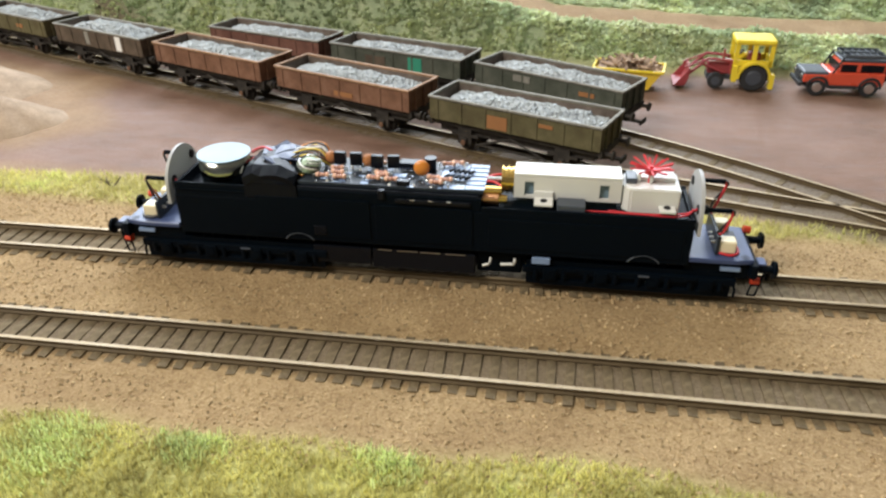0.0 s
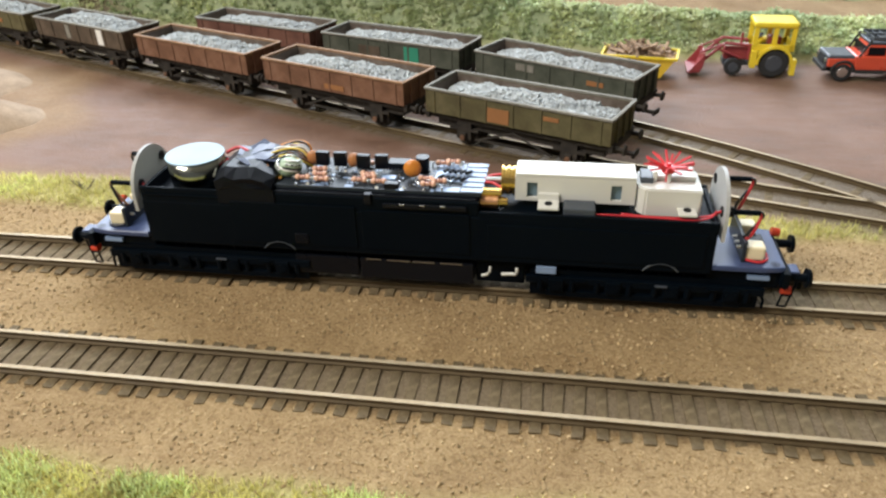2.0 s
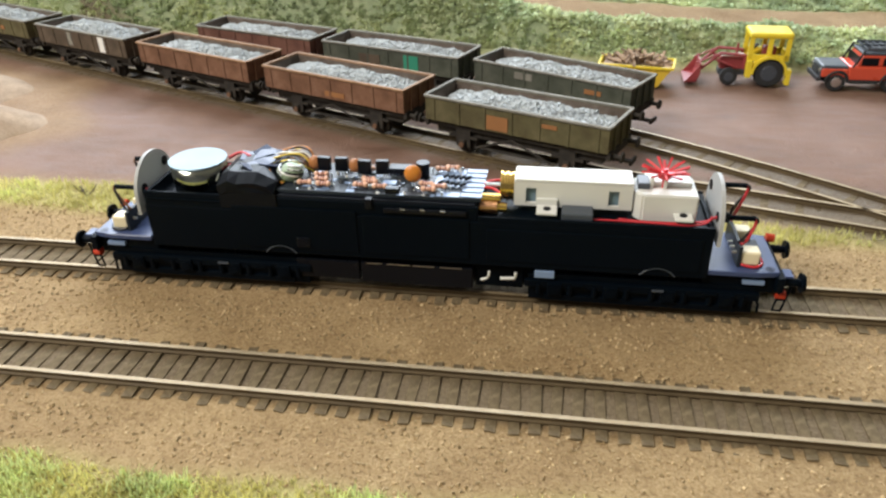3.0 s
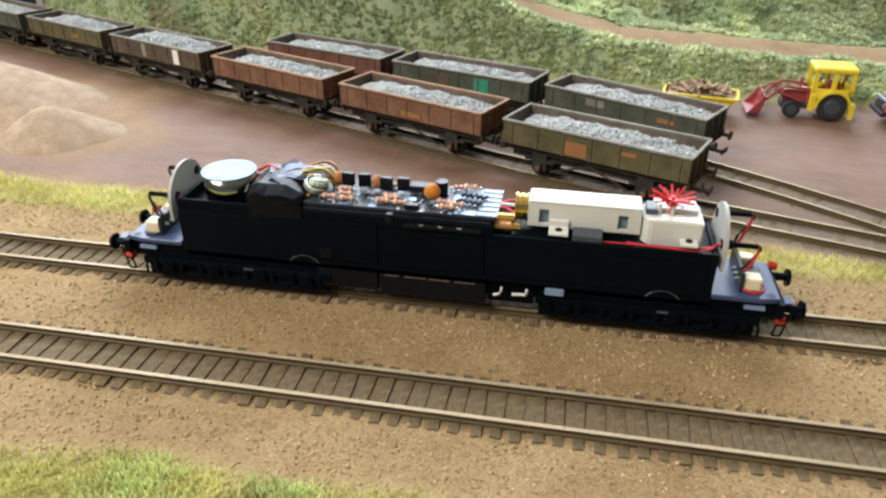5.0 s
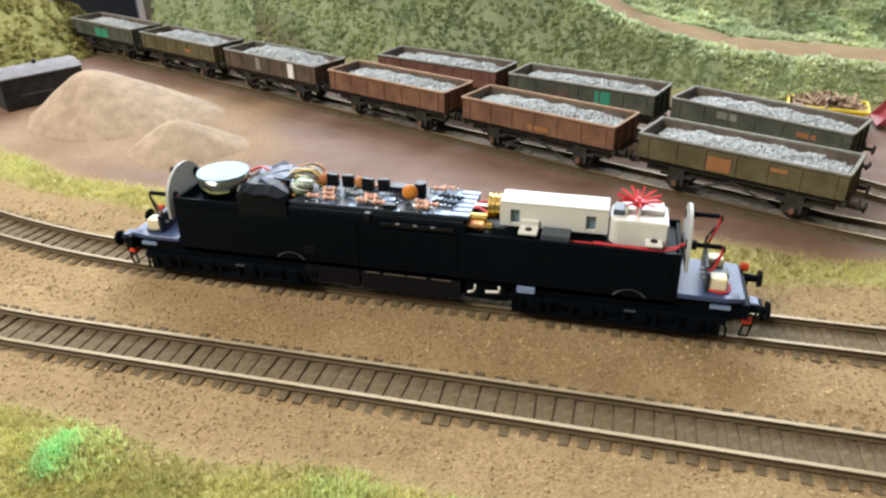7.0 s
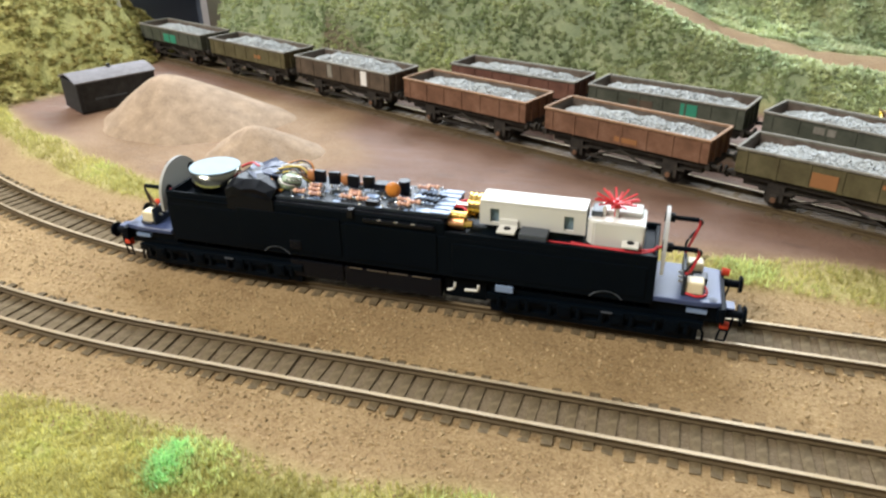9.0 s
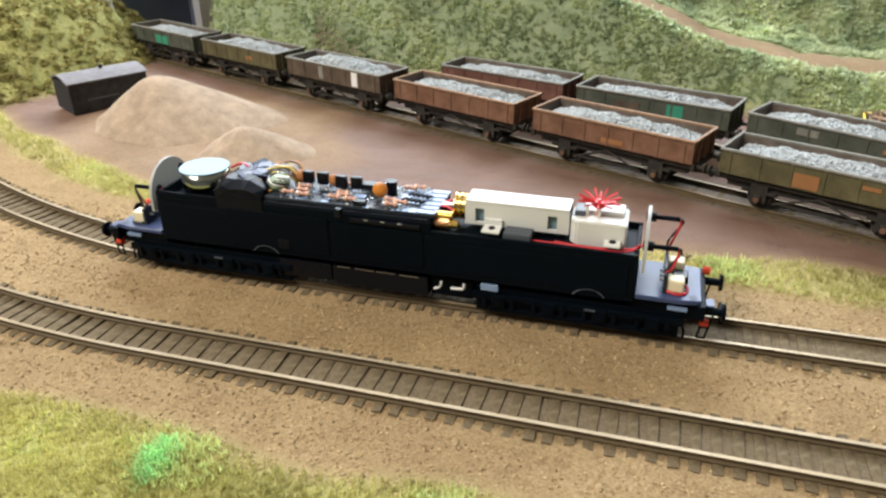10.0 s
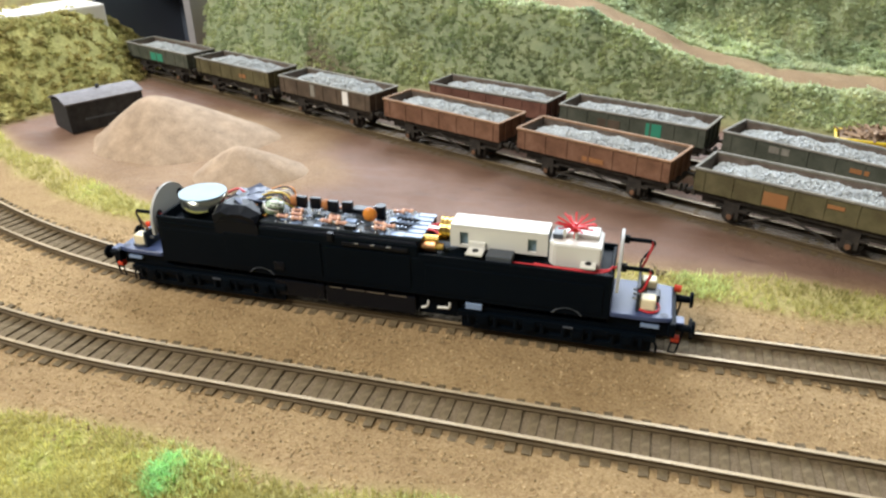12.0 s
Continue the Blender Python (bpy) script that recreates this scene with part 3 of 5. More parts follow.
railway("near_track", "weathered model track with dark sleepers in sandy ballast", near_line, -0.80, 0.75, 0.0065)
railway("rear_track", "model track with worn bright rails beneath the locomotive", rear_line, -0.62, 0.75, 0.0065)
railway("front_siding_track", "grimy siding track half sunk in mud", front_siding, -0.62, 0.44, 0.0075)
railway("back_siding_track", "grimy siding track curving to join its neighbour", back_siding, -0.26, 0.325, 0.0075)


def wagons():
    o, g, wh = ORPATCH, GREENPATCH, WHITEPATCH
    rows = (("olive weathered steel mineral wagon with orange rust patches, loaded", "olive", ((-0.0140, -0.0020, 0.0160, 0.0262, o), (0.0165, 0.0245, 0.0245, 0.0272, o)), 1.0),
            ("rust-brown steel mineral wagon with a pale rim, loaded", "brown", ((-0.004, 0.010, 0.017, 0.021, o),), 1.0),
            ("rust-brown steel mineral wagon, loaded with stone", "brown", (), 1.0),
            ("dark brown mineral wagon with white side marks, loaded", "dark", ((-0.014, -0.009, 0.017, 0.030, RIM), (0.022, 0.028, 0.016, 0.0305, wh)), 1.5),
            ("dull olive mineral wagon, loaded with stone", "olive", ((0.012, 0.020, 0.020, 0.024, o),), 1.3),
            ("dark green mineral wagon standing in the tunnel mouth, loaded", "green", ((-0.01, 0.01, 0.016, 0.026, g),), 1.0))
    for k, (label, paint, patches, heap) in enumerate(rows):
        wagon(label, RUST[paint], front_at(PITCH * k), H_FRONT, patches, 10 + k, heap)
    back = ((0.1010, 0.2555, -29.0, "dark green-grey mineral wagon with lettered plate, loaded", "green", ((-0.022, -0.010, 0.0235, 0.0290, RIM), (0.0235, 0.0335, 0.0225, 0.0260, o)), 1.0),
            (-0.0035, 0.3000, -20.0, "green-grey mineral wagon with a bright green patch, loaded", "green", ((0.012, 0.0225, 0.0165, 0.0290, g), (-0.022, -0.006, 0.0180, 0.0260, RUST["dark"])), 0.9),
            (-0.1088, 0.3360, -19.5, "dull red-brown mineral wagon, loaded with stone", "red", (), 1.0))
    for k, (x, y, h, label, paint, patches, heap) in enumerate(back):
        wagon(label, RUST[paint], (x, y), math.radians(h), patches, 30 + k, heap)


def far_line(x):
    return 0.345 - 1.1 * (x + 0.605)


wagons()
railway("far_track", "short grimy track beyond the mound", far_line, -0.79, -0.645, 0.0075)
wagon("dark brown mineral wagon beyond the grassy mound, loaded", RUST["dark"], (-0.710, far_line(-0.710)), math.atan(-1.1), (), 51, 1.0)


# ---- the stripped locomotive, with its middle over the origin and its buffers along x ----
def locomotive():
    root = thing("diesel_locomotive", "stripped black model diesel chassis with exposed circuit board and white motor", "locomotive")
    W = 0.0145
    part("chassis_block", bm_box(-0.1000, 0.1010, -W, W, 0.0150, 0.0325, 0.0006), BLACK, root, "satin black chassis block")
    part("upper_block", bm_box(-0.0690, 0.0230, -W + 0.0003, W - 0.0003, 0.0322, 0.0378, 0.0006), BLACK, root, "satin black upper block")
    for y in (-W, W - 0.0012):
        part("rim_wall", bm_box(0.0230, 0.1010, y, y + 0.0012, 0.0320, 0.0345, 0.0003), BLACK, root)
        part("tray_wall", bm_box(-0.0995, -0.0690, y + 0.0001, y + 0.0013, 0.0320, 0.0378, 0.0003), BLACK, root)
    part("tray_wall", bm_box(-0.0995, -0.0983, -W + 0.0013, W - 0.0013, 0.0320, 0.0370, 0.0003), BLACK, root)
    part("rim_wall", bm_box(0.0995, 0.1010, -W + 0.0013, W - 0.0013, 0.0320, 0.0340, 0.0003), BLACK, root)
    for x0, x1, z0, z1 in ((-0.0985, -0.0700, 0.0350, 0.0352), (-0.066, -0.020, 0.0175, 0.0340), (-0.018, 0.020, 0.0175, 0.0330), (0.026, 0.098, 0.0175, 0.0300)):
        part("side_panel", bm_box(x0, x1, -W - 0.0004, -W + 0.0002, z0, z1, 0.0002), BLACK, root)
    h = bm_box(-0.0700, -0.0490, -0.0146, 0.0146, 0.0330, 0.0450)
    bmesh.ops.subdivide_edges(h, edges=h.edges[:], cuts=5, use_grid_fill=True)
    rt = random.Random(3)
    for v in h.verts:
        if v.co.z > 0.040:
            edge = min(1.0, (0.0146 - abs(v.co.y)) / 0.0045)
            v.co.z -= 0.0020 * (1 - edge) ** 2 + max(0.0, v.co.x + 0.0560) * 0.50 + max(0.0, -0.0665 - v.co.x) * 0.45
            v.co += Vector((rt.uniform(-5e-4, 5e-4), rt.uniform(-4e-4, 4e-4), rt.uniform(-6e-4, 6e-4)))
    bmesh.ops.triangulate(h, faces=h.faces[:])
    part("tape_wrap", h, TAPE, root, "creased glossy black tape")
    # Blue-tinted flaps stand in for the window's reflection on top of the wrap.
    for x, y, z, a, tilt, l in ((-0.0610, 0.0050, 0.0457, 12, 3, 0.0065), (-0.0560, 0.0065, 0.0455, -24, 8, 0.0070), (-0.0575, -0.0010, 0.0452, 52, 6, 0.0075), (-0.0545, 0.0020, 0.0448, 88, 12, 0.0055)):
        f = bm_box(-l, l, -0.0036, 0.0036, -0.00015, 0.00015, 0.0)
        bmesh.ops.subdivide_edges(f, edges=[e for e in f.edges if abs(e.verts[0].co.x - e.verts[1].co.x) > l], cuts=4, use_grid_fill=True)
        for v in f.verts:
            v.co.y *= 0.25 + 0.75 * min(1.0, (l - v.co.x) / l)
            v.co.z += 0.0008 * math.sin(v.co.x * 420) - 12.0 * v.co.y ** 2
        part("tape_shine_flap", f, TAPEFLAP, root, "black tape end with blue reflection in its colour").matrix_basis = pose(x, y, z, 4, tilt, a)
    for x0, x1, z0 in ((-0.0450, -0.0210, 0.0045), (-0.0205, 0.0210, 0.0038)):
        t = bm_box(x0, x1, -0.0130, 0.0130, z0, 0.0125, 0.0006)
        part("fuel_tank", t, GLOSSBLACK, root, "black underfloor tank")
    for x0, x1 in ((-0.0185, -0.0125), (-0.0105, -0.0020), (-0.0010, 0.0070), (0.0090, 0.0170)):
        part("tank_edge", bm_box(x0, x1, -0.01325, -0.0129, 0.0121, 0.01235), TIN, root, "scuffed bright edge")
    # Added black boxes keep the see-through gaps beside the tank dark.
    for x0, x1 in ((0.0215, 0.0390), (-0.0600, -0.0460)):
        part("dark_gap_filler", bm_box(x0, x1, -0.0105, 0.0105, 0.0040, 0.0125, 0.0005), BLACK, root)
    part("underframe", bm_box(-0.0990, 0.0990, -0.0090, 0.0090, 0.0090, 0.0152), BLACK, root)
    part("body_clip", bm_box(-0.0430, -0.0380, -W - 0.0008, -W, 0.0185, 0.0225, 0.0003), GLOSSBLACK, root)
    part("body_clip", bm_box(0.0430, 0.0500, -0.0140, -0.0125, 0.0110, 0.0140, 0.0003), PAD, root, "grey metal bracket")
    tube("pipe", ((0.0270, -0.0138, 0.0125), (0.0265, -0.0142, 0.0100), (0.0240, -0.0142, 0.0090)), 0.0005, WHITEPL, root, "white pipe")
    tube("pipe", ((0.0310, -0.0142, 0.0100), (0.0345, -0.0142, 0.0103), (0.0362, -0.0142, 0.0106), (0.0364, -0.0142, 0.0128)), 0.0006, WHITEPL, root, "white pipe")
    for cx in (-0.0495, 0.0845):
        arc = [(cx + 0.0072 * math.cos(a), -W - 0.0002, 0.0112 + 0.0072 * math.sin(a)) for a in (math.radians(v) for v in (35, 60, 90, 120, 145))]
        tube("arch_lip", arc, 0.00028, CARGREY, root, "thin grey wheel arch lip")
    # bogies
    for s in (-1, 1):
        cx = s * 0.0795
        bo = new("bogie")
        bo.empty_display_size = 0.01
        bo.parent = root
        bo.matrix_basis = pose(cx, 0, 0)
        for y in (-0.0128, 0.0128):
            f = bm_box(-0.0400, 0.0400, y - 0.0009, y + 0.0009, 0.0068, 0.0098, 0.0003)
            for k in (-1.5, -0.5, 0.5, 1.5):
                x = k * 0.0195
                box(f, x - 0.0026, x + 0.0026, y - 0.0016, y + 0.0016, 0.0040, 0.0092, 0.0004)
                rod(f, (x, y - 0.0019, 0.0066), (x, y + 0.0019, 0.0066), 0.0018, 0.0018, 10)
                rod(f, (x + 0.0055, y - 0.0004, 0.0045), (x + 0.0055, y - 0.0004, 0.0085), 0.0011, 0.0011, 8)
                rod(f, (x - 0.0055, y - 0.0004, 0.0045), (x - 0.0055, y - 0.0004, 0.0085), 0.0011, 0.0011, 8)
            box(f, -0.0330, 0.0330, y - 0.0006, y + 0.0006, 0.0016, 0.0040, 0.0002)
            part("side_frame", f, BLACK, bo)
            # The middle rod is grey: a thin highlight put into its colour.
            for x in (-0.0235, 0.004, 0.021):
                part("brake_rod", bm_box(x, x + 0.004, y - 0.0020 * (1 if y > 0 else -1) * -1 - 0.0003, y - 0.0020 * (1 if y > 0 else -1) * -1 + 0.0003, 0.0090, 0.0096), CARGREY if x == 0.004 else BLACK, bo)
            # Added black plate, so the gaps in the bogie frame stay dark.
            part("dark_backing", bm_box(-0.0385, 0.0385, y * 0.93 - 0.0005, y * 0.93 + 0.0005, 0.0014, 0.0120), BLACK, bo)
        part("bolster", bm_box(-0.0360, 0.0360, -0.0060, 0.0060, 0.0075, 0.0095), BLACK, bo)
        for k in (-1.5, -0.5, 0.5, 1.5):
            r = 0.0048 if k * s > 1 else 0.0072
            ws = wheelset(root, cx + k * 0.0195, r, 0.0083, GLOSSBLACK, "wheelset", 24)
            WHEELS.append((ws, cx + k * 0.0195, r))
    # end decks
    for s in (-1, 1):
        d = bmesh.new()
        vs = [(0.1010, -0.0140), (0.1180, -0.0140), (0.1245, -0.0128), (0.1245, 0.0128), (0.1180, 0.0140), (0.1010, 0.0140)]
        lo = [d.verts.new((s * x, y, 0.0165)) for x, y in vs]
        hi = [d.verts.new((s * x, y, 0.0185)) for x, y in vs]
        d.faces.new(lo), d.faces.new(hi)
        for k in range(6):
            d.faces.new((lo[k], lo[(k + 1) % 6], hi[(k + 1) % 6], hi[k]))
        bmesh.ops.recalc_face_normals(d, faces=d.faces[:])
        bmesh.ops.bevel(d, geom=d.edges[:], offset=0.0003, segments=1, affect="EDGES")
        part("end_deck", d, DECK, root, "glossy dark end deck")
        k = bm_box(min(s * 0.1000, s * 0.1240), max(s * 0.1000, s * 0.1240), -0.0120, 0.0120, 0.0095, 0.0165, 0.0006)
        part("deck_frame", k, BLACK, root)
        bb = bm_box(min(s * 0.1235, s * 0.1262), max(s * 0.1235, s * 0.1262), -0.0150, 0.0150, 0.0115, 0.0172, 0.0004)
        part("buffer_beam", bb, BLACK, root)
        part("deck_step", bm_box(min(s * 0.1262, s * 0.1290), max(s * 0.1262, s * 0.1290), -0.0130, -0.0080, 0.0166, 0.0172), DECK, root)
        for y in (-0.0112, 0.0112):
            u = bm_rod((s * 0.1262, y, 0.0140), (s * 0.1320, y, 0.0140), 0.0017, 0.0014, 12)
            rod(u, (s * 0.1320, y, 0.0140), (s * 0.1332, y, 0.0140), 0.0034, 0.0031, 16)
            part("buffer", u, BLACK, root)
        for y in (-0.0060, 0.0065):
            part("marker_lamp", bm_rod((s * 0.1252, y * 1.9, 0.0180 if y > 0 else 0.0090), (s * 0.1280, y * 1.9, 0.0178 if y > 0 else 0.0088), 0.0017, 0.0015, 10), REDLENS, root, "orange-red marker")
        c = bm_box(min(s * 0.1250, s * 0.1330), max(s * 0.1250, s * 0.1330), -0.0012, 0.0012, 0.0065, 0.0080, 0.0003)
        box(c, min(s * 0.1322, s * 0.1336), max(s * 0.1322, s * 0.1336), -0.0055, 0.0055, 0.0055, 0.0088, 0.0003)
        part("coupling", c, BLACK, root)
        for y in (-0.0125, 0.0125):
            st = bmesh.new()
            for x in (0.1262, 0.1290):
                rod(st, (s * x, y, 0.0130), (s * (x - 0.0016), y, 0.0030), 0.0004, 0.0004, 6)
            rod(st, (s * 0.1246, y, 0.0030), (s * 0.1274, y, 0.0030), 0.0004, 0.0004, 6)
            rod(st, (s * 0.1252, y, 0.0075), (s * 0.1280, y, 0.0075), 0.0004, 0.0004, 6)
            part("step_ladder", st, BLACK, root)
            gd = bmesh.new()
            rod(gd, (s * 0.1165, y * 0.95, 0.0120), (s * 0.1200, y * 0.95, 0.0045), 0.0006, 0.0005, 6)
            rod(gd, (s * 0.1200, y * 0.95, 0.0045), (s * 0.1200, y * 0.95, 0.0012), 0.0005, 0.0005, 6)
            part("rail_guard", gd, BLACK, root)
        part("deck_bracket", bm_box(min(s * 0.113, s * 0.120), max(s * 0.113, s * 0.120), -0.0135, -0.0118, 0.0135, 0.0148), PAD, root, "pale metal strip")
        # bulkhead with an arched top
        pl = bmesh.new()
        ring = [(-0.0140, 0.0275), (0.0140, 0.0275), (0.0140, 0.0330)]
        ring += [(0.0140 * math.cos(a), 0.0330 + 0.0140 * math.sin(a)) for a in (math.pi * k / 18 for k in range(1, 18))]
        ring += [(-0.0140, 0.0330)]
        fa = [pl.verts.new((s * 0.1022, y, z)) for y, z in ring]
        fb = [pl.verts.new((s * 0.1034, y, z)) for y, z in ring]
        pl.faces.new(fa), pl.faces.new(fb)
        for k in range(len(ring)):
            pl.faces.new((fa[k], fa[(k + 1) % len(ring)], fb[(k + 1) % len(ring)], fb[k]))
        bmesh.ops.recalc_face_normals(pl, faces=pl.faces[:])
        part("bulkhead", pl, PLATE, root, "pale arched bulkhead plate")
        for y, z in ((-0.0085, 0.0360), (0.0085, 0.0400)):
            part("grommet", bm_rod((s * 0.1018, y, z), (s * 0.1056, y, z), 0.0018, 0.0018, 12), GLOSSBLACK, root)
            part("lead_sleeve", bm_rod((s * 0.1040, y, z), (s * 0.1140, y, z), 0.00095, 0.00095, 8), BLACK, root, "black sleeved lead")
            for k, cn in enumerate(("red", "black") if s > 0 else ("black", "brown")):
                o = 0.0007 * k
                tube("lead", ((s * (0.1136 + o), y + o, z), (s * (0.1145 + o), y + o, z - 0.002), (s * (0.1125 - 2 * o), y + o, z - 0.009), (s * 0.1110, y + 2 * o, 0.0260), (s * 0.1112, y, 0.0205)), 0.0005, WIRES[cn], root)
        tube("lead", ((s * 0.1018, -0.0085, 0.036), (s * 0.0995, -0.0070, 0.033), (s * 0.0985, -0.0060, 0.0325)), 0.0005, WIRES["red"], root)
        # lamp board
        part("lamp_board", bm_box(min(s * 0.1105, s * 0.1117), max(s * 0.1105, s * 0.1117), -0.0110, 0.0110, 0.0186, 0.0262, 0.0002), BOARD, root)
        for y in (-0.0075, 0.0075):
            part("lamp_block", bm_box(min(s * 0.1118, s * 0.1180), max(s * 0.1118, s * 0.1180), y - 0.0028, y + 0.0028, 0.0190, 0.0240, 0.0007), CREAM, root, "cream lamp block")
        for y in (-0.0035, 0.0, 0.0035):
            part("solder_joint", bm_rod((s * 0.1090, y - 0.004, 0.0225), (s * 0.1106, y - 0.004, 0.0225), 0.0005, 0.0008, 6), TIN, root)
        part("relay", bm_box(min(s * 0.1140, s * 0.1195), max(s * 0.1140, s * 0.1195), -0.0020, 0.0040, 0.0186, 0.0215, 0.0004), GLOSSBLACK, root, "black square relay")
        tube("lead", ((s * 0.1120, -0.0105, 0.0195), (s * 0.1160, -0.0112, 0.0190), (s * 0.1190, -0.0092, 0.0190), (s * 0.1192, -0.0060, 0.0196), (s * 0.1175, -0.0045, 0.0200)), 0.0005, WIRES["red"] if s > 0 else WIRES["black"], root)
        rg = bmesh.new()
        n = 16
        for r0, r1 in ((0.0011, 0.0015), (0.0003, 0.0006)):
            lo = [[rg.verts.new((s * 0.1215 + r * math.cos(a), -0.0112 + r * math.sin(a), 0.01865)) for a in (k * math.tau / n for k in range(n))] for r in (r0, r1)]
            for k in range(n):
                rg.faces.new((lo[0][k], lo[1][k], lo[1][(k + 1) % n], lo[0][(k + 1) % n]))
        part("screw_ring", rg, GLOSSBLACK, root)
    # speaker cup in its tray
    cup = bm_rod((-0.0830, -0.0005, 0.0330), (-0.0830, -0.0005, 0.0448), 0.0099, 0.0103, 40)
    part("speaker_cup", cup, CAN, root, "flared steel speaker cup", True)
    lip = bm_rod((-0.0830, -0.0005, 0.0448), (-0.0830, -0.0005, 0.0453), 0.0106, 0.0106, 40)
    part("speaker_cone", lip, CONE, root, "pale blue-white speaker face")
    tube("lead", ((-0.0730, 0.0040, 0.0440), (-0.0690, 0.0060, 0.0455), (-0.0640, 0.0040, 0.0450)), 0.0006, WIRES["red"], root)
    tube("lead", ((-0.0728, 0.0010, 0.0420), (-0.0695, 0.0000, 0.0435), (-0.0660, 0.0020, 0.0440)), 0.0006, WIRES["red"], root)
    tube("lead", ((-0.0725, -0.0060, 0.0380), (-0.0700, -0.0040, 0.0420), (-0.0675, -0.0020, 0.0440)), 0.0007, WIRES["white"], root)
    electronics(root)
    motor(root)
    return root


def electronics(root):
    zb = 0.0398
    part("circuit_board", bm_box(-0.0530, 0.0235, -0.0115, 0.0130, zb - 0.0014, zb, 0.0002), BOARD, root, "lacquered circuit board")
    part("board_tray", bm_box(-0.0535, 0.0220, -0.0135, 0.0138, zb - 0.0024, zb - 0.0014, 0.0003), GLOSSBLACK, root)

    def resistor(x, y, z, a, tilt=0):
        m = pose(x, y, z, 0, tilt, a)
        r = new("resistor")
        r.empty_display_size = 0.004
        r.parent, r.matrix_basis = root, m
        bm = bmesh.new()
        rod(bm, (-0.0017, 0, 0), (0.0017, 0, 0), 0.00075, 0.00075, 10)
        for s in (-1, 1):
            bmesh.ops.create_uvsphere(bm, u_segments=10, v_segments=6, radius=0.00105, matrix=Matrix.Translation((s * 0.0018, 0, 0)))
        part("resistor_body", bm, RESIST, r, "", True)
        for bx in (-0.0009, 0.0, 0.0009):
            part("colour_band", bm_rod((bx - 0.0002, 0, 0), (bx + 0.0002, 0, 0), 0.00082, 0.00082, 10), BANDS, r)
        ld = bmesh.new()
        for s in (-1, 1):
            rod(ld, (s * 0.0027, 0, 0), (s * 0.0038, 0, 0), 0.00025, 0.00025, 6)
            rod(ld, (s * 0.0038, 0, 0.0002), (s * 0.0038, 0, -(z - zb)), 0.00025, 0.00025, 6)
        part("lead_legs", ld, TIN, r)

    for x, y, z, a, t in ((-0.0400, -0.0075, 0.0412, 4, 0), (-0.0345, -0.0050, 0.0416, -3, 0), (-0.0330, -0.0080, 0.0411, 2, 0), (-0.0355, -0.0015, 0.0418, 6, 0),
                          (-0.0195, -0.0075, 0.0412, 0, 0), (-0.0165, -0.0055, 0.0416, 3, 0), (-0.0175, -0.0030, 0.0414, -5, 0), (-0.0125, -0.0078, 0.0411, 5, 0),
                          (0.0050, -0.0085, 0.0412, 0, 0), (0.0085, -0.0062, 0.0414, 3, 0), (0.0035, -0.0045, 0.0413, -6, 0), (0.0075, 0.0090, 0.0412, 4, 0), (0.0110, 0.0105, 0.0412, -2, 0),
                          (-0.0200, 0.0060, 0.0412, 12, 0), (-0.0270, 0.0090, 0.0412, 70, 0)):
        resistor(x, y, z, a, t)
    for x, y, a in ((-0.0355, 0.0030, -6), (-0.0290, 0.0030, 4), (-0.0200, 0.0015, -4), (-0.0135, 0.0020, 6)):
        tr = bm_box(-0.0024, 0.0024, -0.0012, 0.0012, 0.0016, 0.0068, 0.0004)
        ob = part("transistor", tr, GLOSSBLACK, root, "black transistor")
        ob.matrix_basis = pose(x, y, zb, 0, 0, a)
        lg = bmesh.new()
        for k in (-1, 0, 1):
            rod(lg, (k * 0.0012, 0, 0), (k * 0.0012, 0, 0.0017), 0.00025, 0.00025, 6)
        part("transistor_legs", lg, TIN, ob)
    for x, y, c, r in ((-0.0395, 0.0045, BROWNCAP, 0.0026), (-0.0240, 0.0035, BROWNCAP, 0.0026), (-0.0015, -0.0025, ORANGE, 0.0031)):
        d = bmesh.new()
        bmesh.ops.create_uvsphere(d, u_segments=20, v_segments=12, radius=r)
        for v in d.verts:
            v.co.y *= 0.55
            v.co.z *= 1.05
        part("disc_capacitor", d, c, root, "rounded disc capacitor", True).matrix_basis = pose(x, y, zb + r + 0.0010, 0, 0, 8)
    part("electrolytic_capacitor", bm_rod((0.0010, 0.0040, zb), (0.0010, 0.0040, zb + 0.0058), 0.0022, 0.0024, 18), GLOSSBLACK, root, "dark drum capacitor")
    ic = bm_box(-0.0115, -0.0030, 0.0010, 0.0062, zb + 0.0012, zb + 0.0040, 0.0004)
    part("chip", ic, GLOSSBLACK, root, "black chip")
    for k in range(7):
        x = -0.0108 + k * 0.0012
        part("chip_pin", bm_box(x - 0.0002, x + 0.0002, 0.0006, 0.0011, zb, zb + 0.0024), TIN, root)
    part("chip", bm_box(-0.0120, -0.0070, -0.0062, -0.0030, zb, zb + 0.0016, 0.0003), PAD, root, "small grey chip")
    part("chip", bm_box(-0.0100, -0.0050, -0.0112, -0.0085, zb, zb + 0.0020, 0.0003), GLOSSBLACK, root, "small black chip")
    for i in range(5):
        for j in range(2):
            x, y = 0.0085 + i * 0.0020 + j * 0.0012, -0.0020 + j * 0.0055 - i * 0.0003
            dd = bm_rod((0, -0.0014, 0.0012), (0, 0.0014, 0.0012), 0.0006, 0.0006, 8)
            ob = part("diode", dd, GLOSSBLACK, root, "black diode")
            ob.matrix_basis = pose(x, y, zb, 0, 0, -35)
            rb = bm_rod((0, 0.0008, 0.0012), (0, 0.0011, 0.0012), 0.00065, 0.00065, 8)
            part("diode_band", rb, PAD, ob)
    for i in range(6):
        y = -0.0095 + i * 0.0040
